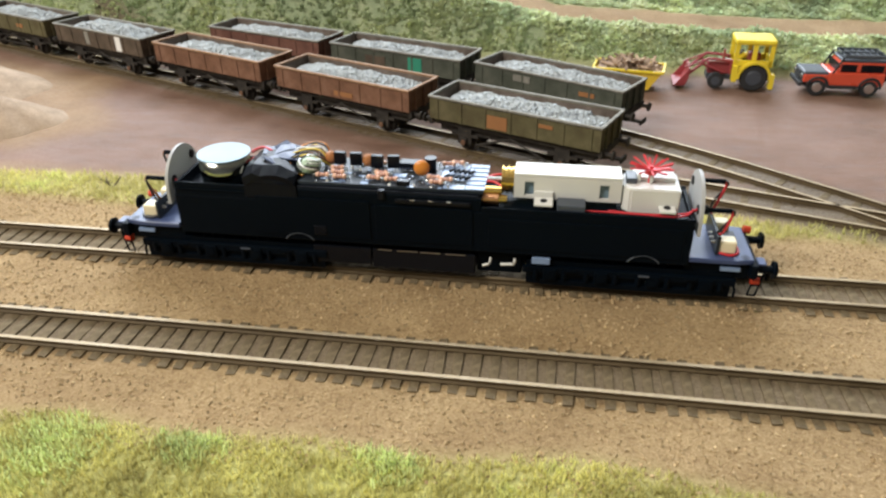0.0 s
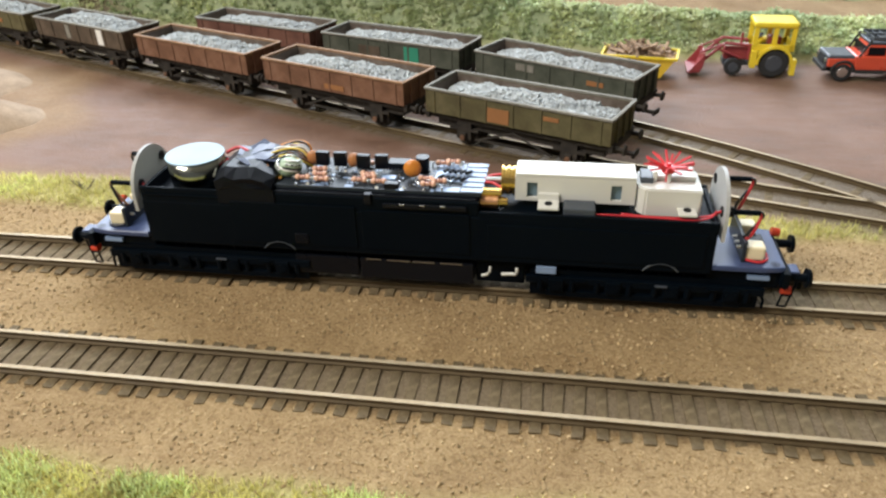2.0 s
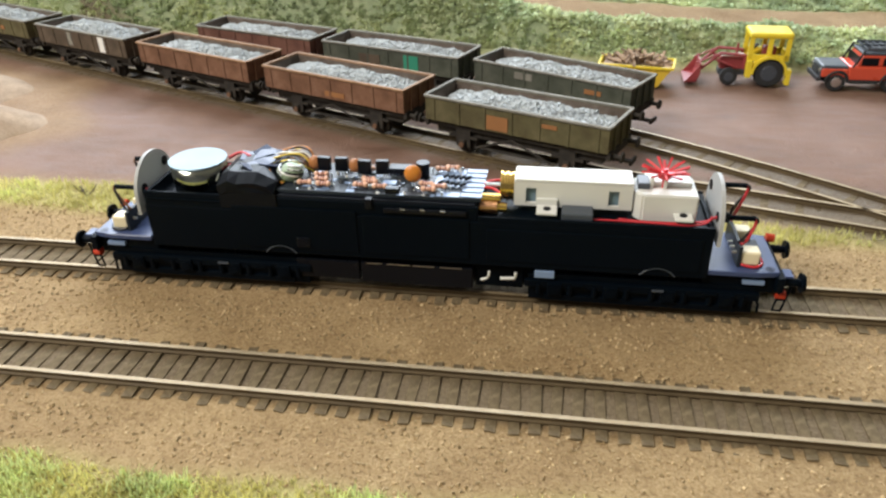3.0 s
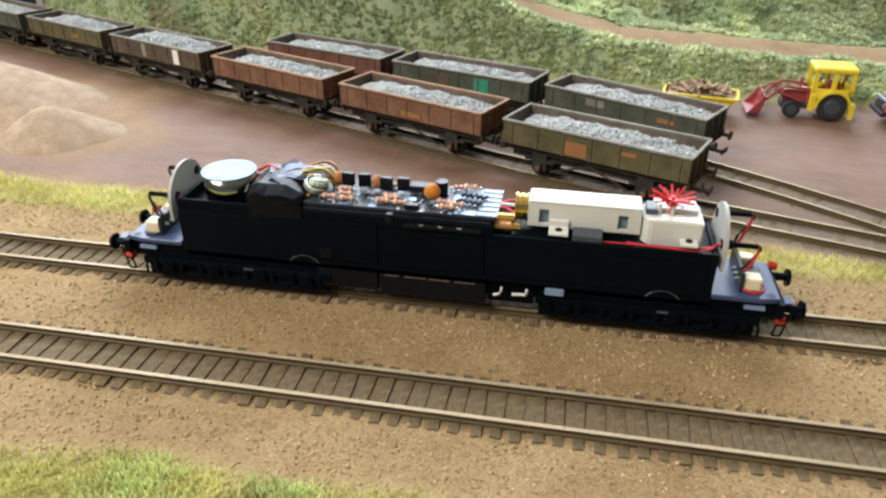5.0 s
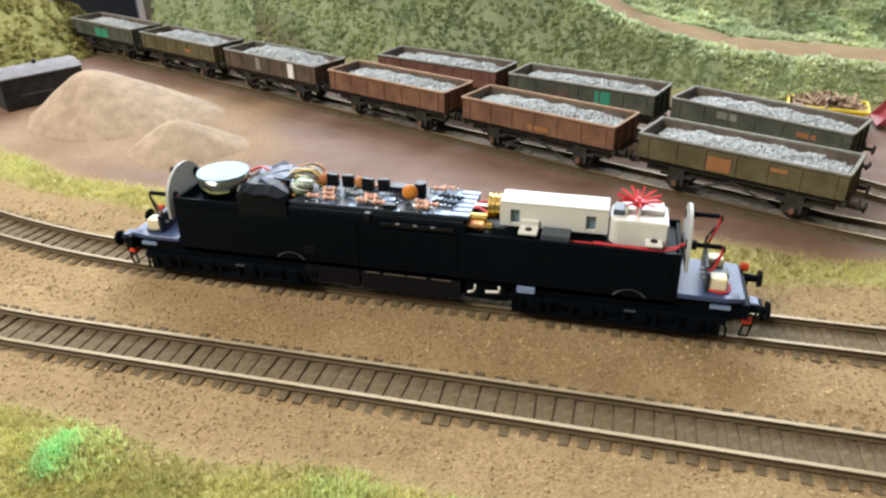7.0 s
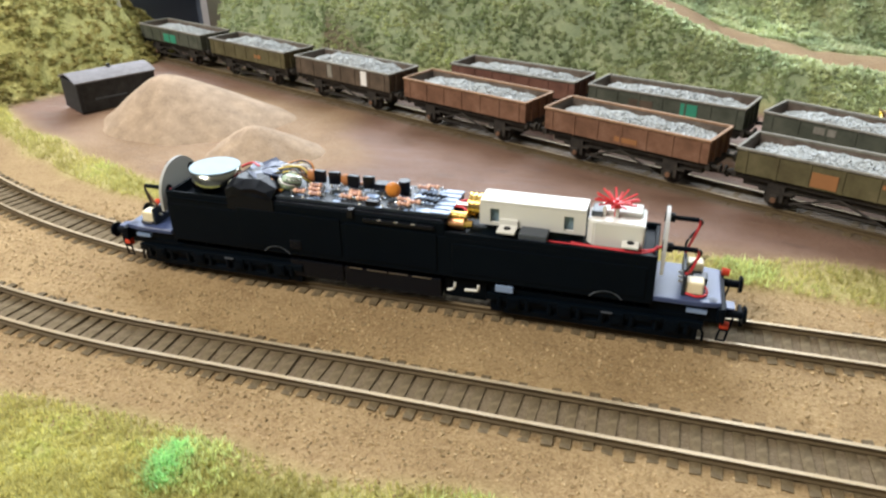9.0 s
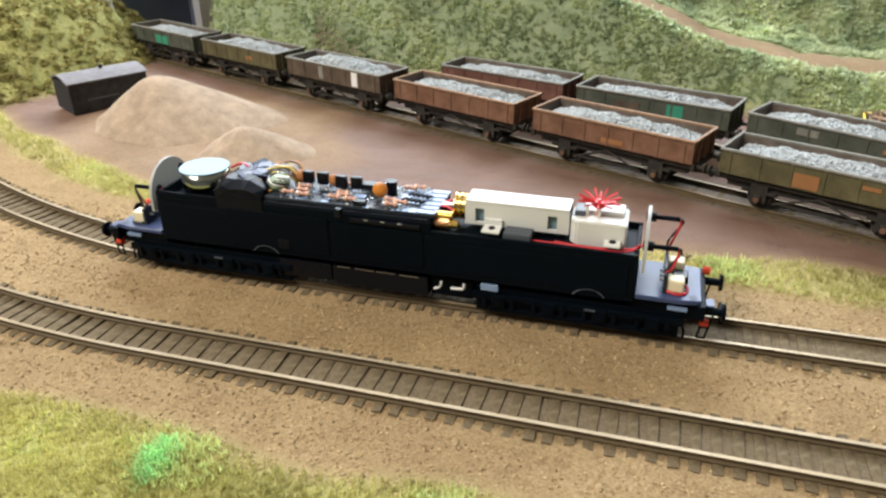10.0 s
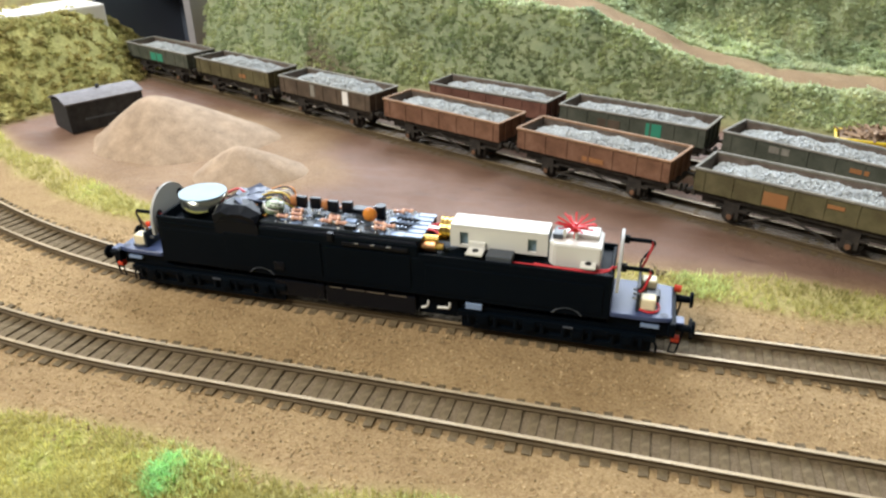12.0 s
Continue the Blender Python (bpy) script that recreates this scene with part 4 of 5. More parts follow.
        part("edge_pad", bm_box(0.0165, 0.0238, y - 0.0014, y + 0.0014, zb, zb + 0.0003), PAD, root, "tinned edge pad with blue reflection in its colour")
    # Flat areas in the reflection's blue, for the sheen at this board end.
    part("blue_sheen_area", bm_box(0.0080, 0.0160, -0.0112, -0.0078, zb, zb + 0.0002), PAD, root, "tinned area with blue reflection in its colour")
    part("blue_sheen_area", bm_box(0.0060, 0.0160, -0.0035, 0.0110, zb, zb + 0.00015), PAD, root, "tinned area with blue reflection in its colour")
    rng = random.Random(5)
    for k in range(70):
        x, y = rng.uniform(-0.050, 0.015), rng.uniform(-0.011, 0.0125)
        part("solder_joint", bm_rod((x, y, zb), (x + rng.uniform(-4e-4, 4e-4), y, zb + rng.uniform(0.0004, 0.0014)), rng.uniform(0.0004, 0.0008), 0.0002, 6), TIN if k % 3 else WHITEPL, root)
    # Small patches add the board's blue sheen between the components.
    for k in range(46):
        x, y = rng.uniform(-0.044, 0.008), rng.uniform(-0.011, 0.012)
        a, b = rng.uniform(0.0006, 0.0022), rng.uniform(0.0004, 0.0010)
        part("blue_sheen_patch", bm_box(x - a, x + a, y - b, y + b, zb, zb + 0.0001), PAD, root)
    core = bmesh.new()
    bmesh.ops.create_uvsphere(core, u_segments=20, v_segments=12, radius=0.0046, matrix=Matrix.Translation((-0.0465, -0.0025, 0.0425)) @ Matrix.Diagonal((1, 1, 0.75, 1)))
    part("toroid_coil", core, COILGREEN, root, "green and white wound coil", True)
    for k in range(22):
        a, b = rng.uniform(0, math.tau), rng.uniform(0.3, 1.2)
        c = Vector((-0.0465, -0.0025, 0.0425))
        pts = [c + Vector((math.cos(a + q) * math.sin(b + 0.3 * q), math.sin(a + q) * math.sin(b + 0.3 * q), math.cos(b + 0.3 * q) * 0.78)) * 0.0050 for q in (0.0, 0.5, 1.0, 1.5)]
        tube("coil_turn", pts, 0.00032, (WIRES["white"], COILGREEN, WIRES["black"], TIN)[k % 4], root)
    cols = ["yellow", "black", "grey", "brown", "black", "yellow", "orange", "black", "white", "brown", "black", "yellow", "grey", "black", "brown", "orange"]
    for k, cn in enumerate(cols):
        o = k * 0.0007 - 0.005
        q, w = rng.uniform(-0.0012, 0.0012), rng.uniform(-0.0015, 0.0015)
        tube("wire", ((-0.0575, o * 0.7 + 0.003, 0.0442), (-0.0530, o + 0.004 + w, 0.0452 + q), (-0.0480, o + 0.0060 - w, 0.0462 + 0.6 * q), (-0.0435, o + 0.0055 + q, 0.0450 + q), (-0.0405 + w, 0.5 * o + 0.0055, zb + 0.0006)), 0.00036, WIRES[cn], root)
    for k, cn in enumerate(("orange", "white", "brown", "black", "yellow", "brown", "grey")):
        o = k * 0.0010
        q = rng.uniform(-0.0006, 0.0006)
        tube("wire", ((-0.0560, -0.0025 - o * 0.5, 0.0440), (-0.0535, -0.0050 - o, 0.0432 + q), (-0.0510, -0.0070 - o * 0.6, 0.0416), (-0.0485 + q, -0.0080 + o * 0.4, zb + 0.0006)), 0.00036, WIRES[cn], root)
    part("board_clip", bm_box(-0.0165, -0.0140, -0.0150, -0.0125, 0.0355, 0.0392, 0.0003), GLOSSBLACK, root)
    part("side_gear", bm_box(-0.0100, 0.0190, -0.0152, -0.0140, 0.0345, 0.0362, 0.0003), GLOSSBLACK, root)
    for x in (-0.004, 0.003, 0.010):
        part("clip", bm_box(x, x + 0.0018, -0.0156, -0.0146, 0.0360, 0.0364, 0.0001), TIN, root)


def motor(root):
    # open side windows in the long housing
    hz0, hz1, w = 0.0352, 0.0442, 0.0056
    m = bmesh.new()
    for x0, x1, z0, z1 in ((0.0345, 0.0385, hz0, hz1), (0.0420, 0.0665, hz0, hz1), (0.0700, 0.0745, hz0, hz1), (0.0385, 0.0420, hz1 - 0.0022, hz1), (0.0665, 0.0700, hz1 - 0.0022, hz1), (0.0385, 0.0420, hz0, hz0 + 0.0012), (0.0665, 0.0700, hz0, hz0 + 0.0012)):
        box(m, x0, x1, -w, -w + 0.0012, z0, z1)
        box(m, x0, x1, w - 0.0012, w, z0, z1)
    box(m, 0.0345, 0.0745, -w, w, hz1, hz1 + 0.0010, 0.0004)
    box(m, 0.0345, 0.0357, -w + 0.0012, w - 0.0012, hz0, hz1)
    part("motor_housing", m, WHITEPL, root, "white moulded motor housing")
    part("motor_core", bm_box(0.0360, 0.0740, -w + 0.0020, w - 0.0020, hz0 - 0.0010, hz1 - 0.0026), CONE, root, "pale steel motor core")
    g = bmesh.new()
    ring = [(0.0750, -0.0052), (0.0775, -0.0080), (0.0955, -0.0080), (0.0955, 0.0080), (0.0775, 0.0080), (0.0750, 0.0052)]
    lo = [g.verts.new((x, y, 0.0325)) for x, y in ring]
    hi = [g.verts.new((x, y, 0.0425)) for x, y in ring]
    g.faces.new(lo), g.faces.new(hi)
    for k in range(6):
        g.faces.new((lo[k], lo[(k + 1) % 6], hi[(k + 1) % 6], hi[k]))
    bmesh.ops.recalc_face_normals(g, faces=g.faces[:])
    bmesh.ops.bevel(g, geom=g.edges[:], offset=0.0005, segments=2, affect="EDGES")
    part("gear_housing", g, WHITEPL, root, "white moulded gear housing")
    part("gear_top", bm_box(0.0790, 0.0940, -0.0010, 0.0078, 0.0425, 0.0442, 0.0005), WHITEPL, root)
    # Raised dark grey block; the recess's shade is only its colour.
    part("recess_shade_block", bm_box(0.0760, 0.0800, -0.0035, 0.0040, 0.0418, 0.0446, 0.0004), CARGREY, root)
    for x in (0.0805, 0.0850):
        part("fan_post", bm_box(x - 0.0006, x + 0.0006, -0.0028, -0.0016, 0.0425, 0.0465, 0.0002), WHITEPL, root)
    for x0, x1, y in ((0.0425, 0.0495, -0.0126), (0.0880, 0.0940, -0.0126)):
        f = bm_box(x0, x1, y, -0.0050, 0.0352, 0.0362, 0.0003)
        box(f, x0, x1, -0.0066, -0.0054, 0.0355, 0.0385, 0.0003)
        part("mounting_lug", f, WHITEPL, root, "white mounting lug")
        sx = (x0 + x1) / 2
        sc = bm_rod((sx, y + 0.0032, 0.0360), (sx, y + 0.0032, 0.0366), 0.0014, 0.0012, 14)
        part("screw", sc, GLOSSBLACK, root)
    part("black_block", bm_box(0.0510, 0.0615, -0.0130, -0.0060, 0.0335, 0.0365, 0.0004), CARGREY, root, "dark grey foam block")
    for k in range(5):
        x = 0.0296 + k * 0.0010
        part("flywheel", bm_rod((x, 0, 0.0398), (x + 0.0008, 0, 0.0398), 0.0054 if k % 2 == 0 else 0.0049, None, 32), BRASS, root, "turned brass flywheel disc")
    part("shaft", bm_rod((0.0240, 0, 0.0398), (0.0350, 0, 0.0398), 0.0010, 0.0010, 10), TIN, root)
    part("coil_winding", bm_rod((0.0225, -0.0075, 0.0352), (0.0290, -0.0075, 0.0352), 0.0026, 0.0026, 20), COPPER, root, "copper winding")
    part("brass_collar", bm_rod((0.0290, -0.0075, 0.0350), (0.0322, -0.0075, 0.0350), 0.0019, 0.0016, 16), BRASS, root)
    part("brass_collar", bm_rod((0.0232, -0.0070, 0.0382), (0.0300, -0.0070, 0.0382), 0.0016, 0.0016, 16), BRASS, root)
    tube("lead", ((0.0600, -0.0112, 0.0340), (0.0700, -0.0108, 0.0338), (0.0820, -0.0116, 0.0340), (0.0930, -0.0116, 0.0338), (0.0985, -0.0100, 0.0342), (0.1005, -0.0085, 0.0360)), 0.00034, WIRES["red"], root)
    tube("lead", ((0.0700, -0.0098, 0.0340), (0.0780, -0.0100, 0.0336), (0.0880, -0.0104, 0.0338), (0.0975, -0.0092, 0.0342), (0.1010, -0.0085, 0.0355)), 0.00034, WIRES["red"], root)
    tube("lead", ((0.0235, 0.001, 0.0395), (0.0262, 0.002, 0.0405), (0.0296, 0.004, 0.0400)), 0.0005, WIRES["red"], root)
    tube("lead", ((0.0235, -0.002, 0.0395), (0.0265, -0.002, 0.0395), (0.0300, -0.004, 0.0385)), 0.0005, WIRES["red"], root)
    fan = bm_rod((0, 0, -0.0012), (0, 0, 0.0008), 0.0022, 0.0020, 16)
    rod(fan, (0, 0, 0.0008), (0, 0, 0.0018), 0.0008, 0.0007, 10)
    f = part("fan_wheel", fan, REDPL, root, "red plastic fan wheel")
    for k in range(20):
        part("fan_blade", bm_box(0.0018, 0.0082, -0.00030, 0.00030, -0.0003, 0.0003, 0.0, Matrix.Rotation(k * math.tau / 20, 4, "Z") @ pose(0, 0, 0, 24, -10 if k % 2 else -22, 0)), REDPL, f)
    f.matrix_basis = pose(0.0845, -0.0015, 0.0475)
    FANS.append(f)
    part("fan_spindle", bm_rod((0.0845, -0.0015, 0.0425), (0.0845, -0.0015, 0.0466), 0.0006, 0.0006, 8), REDPL, root)


WHEELS, FANS = [], []
LOCO = locomotive()
GROWN = 1.018
for _ob in LOCO.children_recursive:
    if _ob.data is not None:
        _ob.data.transform(Matrix.Scale(GROWN, 4))
    _ob.matrix_basis = Matrix.Translation(_ob.matrix_basis.translation * (GROWN - 1)) @ _ob.matrix_basis


# ---- yard things ----
def sand_heap(label, x, y, rx, ry, h, seed, lean):
    n, k = 64, 24
    V = [(lean, 0.0, h)]
    F = []
    r = random.Random(seed)
    ph = [r.uniform(0, 6.28) for _ in range(6)]
    for i in range(1, k + 1):
        u = i / k
        for j in range(n):
            a = j * math.tau / n
            w = 1 + u * (0.10 * math.sin(2 * a + ph[0]) + 0.07 * math.sin(3 * a + ph[1]) + 0.03 * math.sin(7 * a + ph[2]))
            z = h * (1 - (math.sqrt(u * u + 0.03) - 0.1732) / (math.sqrt(1.03) - 0.1732)) + 0.0006 * math.sin(11 * a + 9 * u + ph[3]) * math.sin(8 * u) * u - 0.0045 * u * u
            V.append((rx * u * w * math.cos(a) + lean * max(0.0, z) / h, ry * u * w * math.sin(a), z))
    for j in range(n):
        F.append((0, 1 + j, 1 + (j + 1) % n))
    for i in range(k - 1):
        for j in range(n):
            a, b = 1 + i * n + j, 1 + i * n + (j + 1) % n
            F.append((a, a + n, b + n, b))
    me = bpy.data.meshes.new("sand_mound")
    me.from_pydata(V, [], F)
    me.materials.append(SAND_PILE)
    me.polygons.foreach_set("use_smooth", [True] * len(F))
    ob = tagged(new("sand_mound", me), label, "sand heap")
    ob.matrix_world = pose(x, y, -0.0015)


sand_heap("tall pale heap of fine sand beside the grounded hut", -0.332, 0.256, 0.070, 0.060, 0.0325, 1, -0.020)
sand_heap("low pale heap of fine sand in the yard", -0.250, 0.206, 0.043, 0.035, 0.0180, 2, -0.004)


def hut():
    root = thing("grounded_van_hut", "black boarded grounded van hut with grey roof", "hut", "", pose(-0.4240, 0.2820, -0.0010, 0, 0, 60.5))
    L, W, H = 0.030, 0.0165, 0.0225
    part("body", bm_box(-L, L, -W, W, 0, H, 0.0004), HUTSIDE, root)
    rf = bmesh.new()
    n = 10
    rows = []
    for s in (-1, 1):
        rows.append([rf.verts.new((s * (L + 0.001), -W * 1.06 + 2 * W * 1.06 * k / n, H - 0.0004 + 0.0042 * math.sin(math.pi * k / n))) for k in range(n + 1)])
        rows.append([rf.verts.new((s * (L + 0.001), -W * 1.06 + 2 * W * 1.06 * k / n, H + 0.0006 + 0.0042 * math.sin(math.pi * k / n))) for k in range(n + 1)])
    for k in range(n):
        rf.faces.new((rows[1][k], rows[1][k + 1], rows[3][k + 1], rows[3][k]))
        rf.faces.new((rows[0][k], rows[2][k], rows[2][k + 1], rows[0][k + 1]))
        for a, b in ((0, 1), (2, 3)):
            rf.faces.new((rows[a][k], rows[a][k + 1], rows[b][k + 1], rows[b][k]))
    for k in (0, n):
        rf.faces.new((rows[0][k], rows[1][k], rows[3][k], rows[2][k]))
    bmesh.ops.recalc_face_normals(rf, faces=rf.faces[:])
    part("roof", rf, HUTROOF, root, "curved grey felt roof")
    part("roof_vent", bm_rod((0.002, 0, H + 0.004), (0.002, 0, H + 0.0075), 0.0013, 0.0016, 12), HUTSIDE, root)
    for k in range(9):
        x = -L + 0.004 + k * (2 * L - 0.008) / 8
        part("board_strip", bm_box(x - 0.0005, x + 0.0005, -W - 0.0004, -W + 0.0001, 0.001, H - 0.001), HUTSIDE, root)
    part("rail_strip", bm_box(-0.018, 0.006, -W - 0.0006, -W, 0.0085, 0.0097), CARGREY, root)


hut()


def skip():
    root = thing("rubbish_skip", "ochre yellow skip heaped with broken timber", "skip", "", pose(0.1510, 0.3310, -0.001, 0, 0, -10))
    sk = bmesh.new()
    prof = [(-0.0150, 0.0010), (0.0150, 0.0010), (0.0235, 0.0140), (-0.0235, 0.0140)]
    a = [sk.verts.new((x, -0.0110, z)) for x, z in prof]
    b = [sk.verts.new((x, 0.0110, z)) for x, z in prof]
    for k in (0, 1, 3):
        sk.faces.new((a[k], a[(k + 1) % 4], b[(k + 1) % 4], b[k]))
    sk.faces.new(a[::-1]), sk.faces.new(b)
    bmesh.ops.recalc_face_normals(sk, faces=sk.faces[:])
    part("bin", sk, OCHRE, root)
    rim = bmesh.new()
    for y in (-0.0114, 0.0114):
        box(rim, -0.0242, 0.0242, y - 0.0008, y + 0.0008, 0.0128, 0.0145, 0.0003)
    for x in (-0.0238, 0.0238):
        box(rim, x - 0.0008, x + 0.0008, -0.0106, 0.0106, 0.0128, 0.0145, 0.0003)
    part("rim", rim, YELLOW, root)
    for x in (-0.012, 0.0, 0.012):
        part("rib", bm_box(x - 0.0007, x + 0.0007, -0.0118, -0.0108, 0.0020, 0.0130), OCHRE, root)
    part("lug", bm_rod((-0.006, -0.013, 0.0120), (-0.006, -0.011, 0.0120), 0.0012, 0.0012, 8), TYRE, root)
    rng = np.random.RandomState(8)
    w = bmesh.new()
    for k in range(90):
        x, y = rng.uniform(-0.021, 0.021), rng.uniform(-0.0095, 0.0095)
        z = 0.0135 + 0.0060 * (1 - (x / 0.023) ** 2) * rng.uniform(0.3, 1.0)
        l = rng.uniform(0.002, 0.0055)
        box(w, -l, l, -0.0008, 0.0008, -0.0004, 0.0004, 0.0, pose(x, y, z, rng.uniform(-40, 40), rng.uniform(-40, 40), rng.uniform(0, 180)))
    box(w, -0.021, 0.021, -0.0098, 0.0098, 0.0110, 0.0138)
    o = part("timber_waste", w, WASTE)
    tagged(o, "broken brown and pale timber scraps heaped in a skip", "waste", "", "stuff")
    o.matrix_world = root.matrix_world


def road_wheel(parent, x, y, r, w, rim_mat, s):
    t = bm_rod((0, -w / 2, 0), (0, w / 2, 0), r, r, 26)
    bmesh.ops.bevel(t, geom=[e for e in t.edges if len(e.link_faces) == 2 and abs(e.calc_face_angle(0)) > 0.8], offset=r * 0.12, segments=2, affect="EDGES")
    wh = part("wheel", t, TYRE, parent)
    wh.matrix_basis = pose(x, y, r)
    rm = bm_rod((0, s * w * 0.42, 0), (0, s * w * 0.56, 0), r * 0.6, r * 0.52, 20)
    for k in range(6):
        a = k * math.tau / 6
        rod(rm, (r * 0.36 * math.cos(a), s * w * 0.55, r * 0.36 * math.sin(a)), (r * 0.36 * math.cos(a), s * w * 0.60, r * 0.36 * math.sin(a)), r * 0.09, r * 0.09, 6)
    part("rim", rm, rim_mat, wh)


def tractor():
    root = thing("loader_tractor", "yellow and faded red model tractor with a front loader", "tractor", "", pose(0.2240, 0.3400, -0.001, 0, 0, 180 - 3))
    for s in (-1, 1):
        road_wheel(root, -0.0110, s * 0.0105, 0.0092, 0.0050, CARGREY, s)
        road_wheel(root, 0.0130, s * 0.0090, 0.0055, 0.0036, CARGREY, s)
        mg = bmesh.new()
        n = 14
        pts = [(0.0112 * math.cos(a) - 0.0110, 0.0092 + 0.0112 * math.sin(a)) for a in (math.radians(-5 + 190 * k / n) for k in range(n + 1))]
        pin = [(0.0096 * math.cos(a) - 0.0110, 0.0092 + 0.0096 * math.sin(a)) for a in (math.radians(-5 + 190 * k / n) for k in range(n + 1))]
        for k in range(n):
            quad = [pts[k], pts[k + 1], pin[k + 1], pin[k]]
            a = [mg.verts.new((x, s * 0.0075, z)) for x, z in quad]
            b = [mg.verts.new((x, s * 0.0138, z)) for x, z in quad]
            mg.faces.new(a), mg.faces.new(b)
            for i in range(4):
                mg.faces.new((a[i], a[(i + 1) % 4], b[(i + 1) % 4], b[i]))
        box(mg, 0.0000, 0.0032, s * 0.0105 - 0.003, s * 0.0105 + 0.003, 0.0060, 0.0170, 0.0003)
        box(mg, -0.0245, -0.0215, s * 0.0105 - 0.003, s * 0.0105 + 0.003, 0.0020, 0.0120, 0.0003)
        bmesh.ops.remove_doubles(mg, verts=mg.verts[:], dist=1e-6)
        bmesh.ops.recalc_face_normals(mg, faces=mg.faces[:])
        part("mudguard", mg, YELLOW, root)
    part("chassis", bm_box(-0.0160, 0.0190, -0.0042, 0.0042, 0.0050, 0.0090, 0.0006), CARGREY, root)
    part("bonnet", bm_box(0.0010, 0.0190, -0.0046, 0.0046, 0.0088, 0.0172, 0.0012), MAROON, root, "faded red bonnet")
    part("bonnet_top", bm_box(0.0030, 0.0185, -0.0036, 0.0036, 0.0171, 0.0178, 0.0003), WHITEPL, root, "pale bonnet strip")
    part("exhaust", bm_rod((0.0085, 0.0, 0.0175), (0.0085, 0.0, 0.0250), 0.0008, 0.0008, 8), MAROON, root)
    c = bmesh.new()
    for x in (-0.0205, -0.0095, 0.0020):
        for y in (-0.0098, 0.0098):
            box(c, x - 0.0014, x + 0.0014, y - 0.0008, y + 0.0008, 0.0165, 0.0310)
    for y in (-0.0098, 0.0098):
        box(c, -0.0213, 0.0028, y - 0.0008, y + 0.0008, 0.0165, 0.0205)
    box(c, -0.0216, -0.0204, -0.0098, 0.0098, 0.0165, 0.0215)
    part("cab_frame", c, YELLOW, root)
    rfb = bm_box(-0.0225, 0.0040, -0.0112, 0.0112, 0.0308, 0.0345, 0.0013)
    part("cab_roof", rfb, YELLOW, root, "rounded yellow cab roof")
    part("seat", bm_box(-0.0150, -0.0070, -0.0040, 0.0040, 0.0175, 0.0240, 0.0010), MAROON, root)
    part("steering_wheel", bm_rod((-0.0020, 0, 0.0230), (-0.0015, 0, 0.0236), 0.0030, 0.0030, 14), TYRE, root)
    for s in (-1, 1):
        ar = bmesh.new()
        y = s * 0.0072
        rod(ar, (0.0040, y, 0.0190), (0.0195, y, 0.0200), 0.0010, 0.0010, 8)
        rod(ar, (0.0195, y, 0.0200), (0.0320, y, 0.0080), 0.0011, 0.0011, 8)
        rod(ar, (0.0080, y, 0.0105), (0.0230, y, 0.0160), 0.0008, 0.0008, 8)
        rod(ar, (0.0040, y, 0.0100), (0.0040, y, 0.0195), 0.0010, 0.0010, 8)
        rod(ar, (0.0215, y, 0.0190), (0.0345, y, 0.0130), 0.0006, 0.0006, 8)
        part("loader_arm", ar, MAROON, root)
    bk = bmesh.new()
    prof = [(0.0310, 0.0140), (0.0315, 0.0060), (0.0335, 0.0015), (0.0410, 0.0010), (0.0410, 0.0018), (0.0342, 0.0025), (0.0324, 0.0064), (0.0319, 0.0140)]
    a = [bk.verts.new((x, -0.0125, z)) for x, z in prof]
    b = [bk.verts.new((x, 0.0125, z)) for x, z in prof]
    for k in range(8):
        bk.faces.new((a[k], a[(k + 1) % 8], b[(k + 1) % 8], b[k]))
    bk.faces.new(a), bk.faces.new(b)
    for y in (-0.0125, 0.0118):
        t = [bk.verts.new((x, y + d, z)) for d in (0, 0.0007) for x, z in ((0.0312, 0.0138), (0.0335, 0.0016), (0.0405, 0.0014))]
        bk.faces.new(t[:3]), bk.faces.new(t[3:])
        for i in range(3):
            bk.faces.new((t[i], t[(i + 1) % 3], t[3 + (i + 1) % 3], t[3 + i]))
    bmesh.ops.recalc_face_normals(bk, faces=bk.faces[:])
    part("bucket", bk, MAROON, root, "faded red loader bucket")


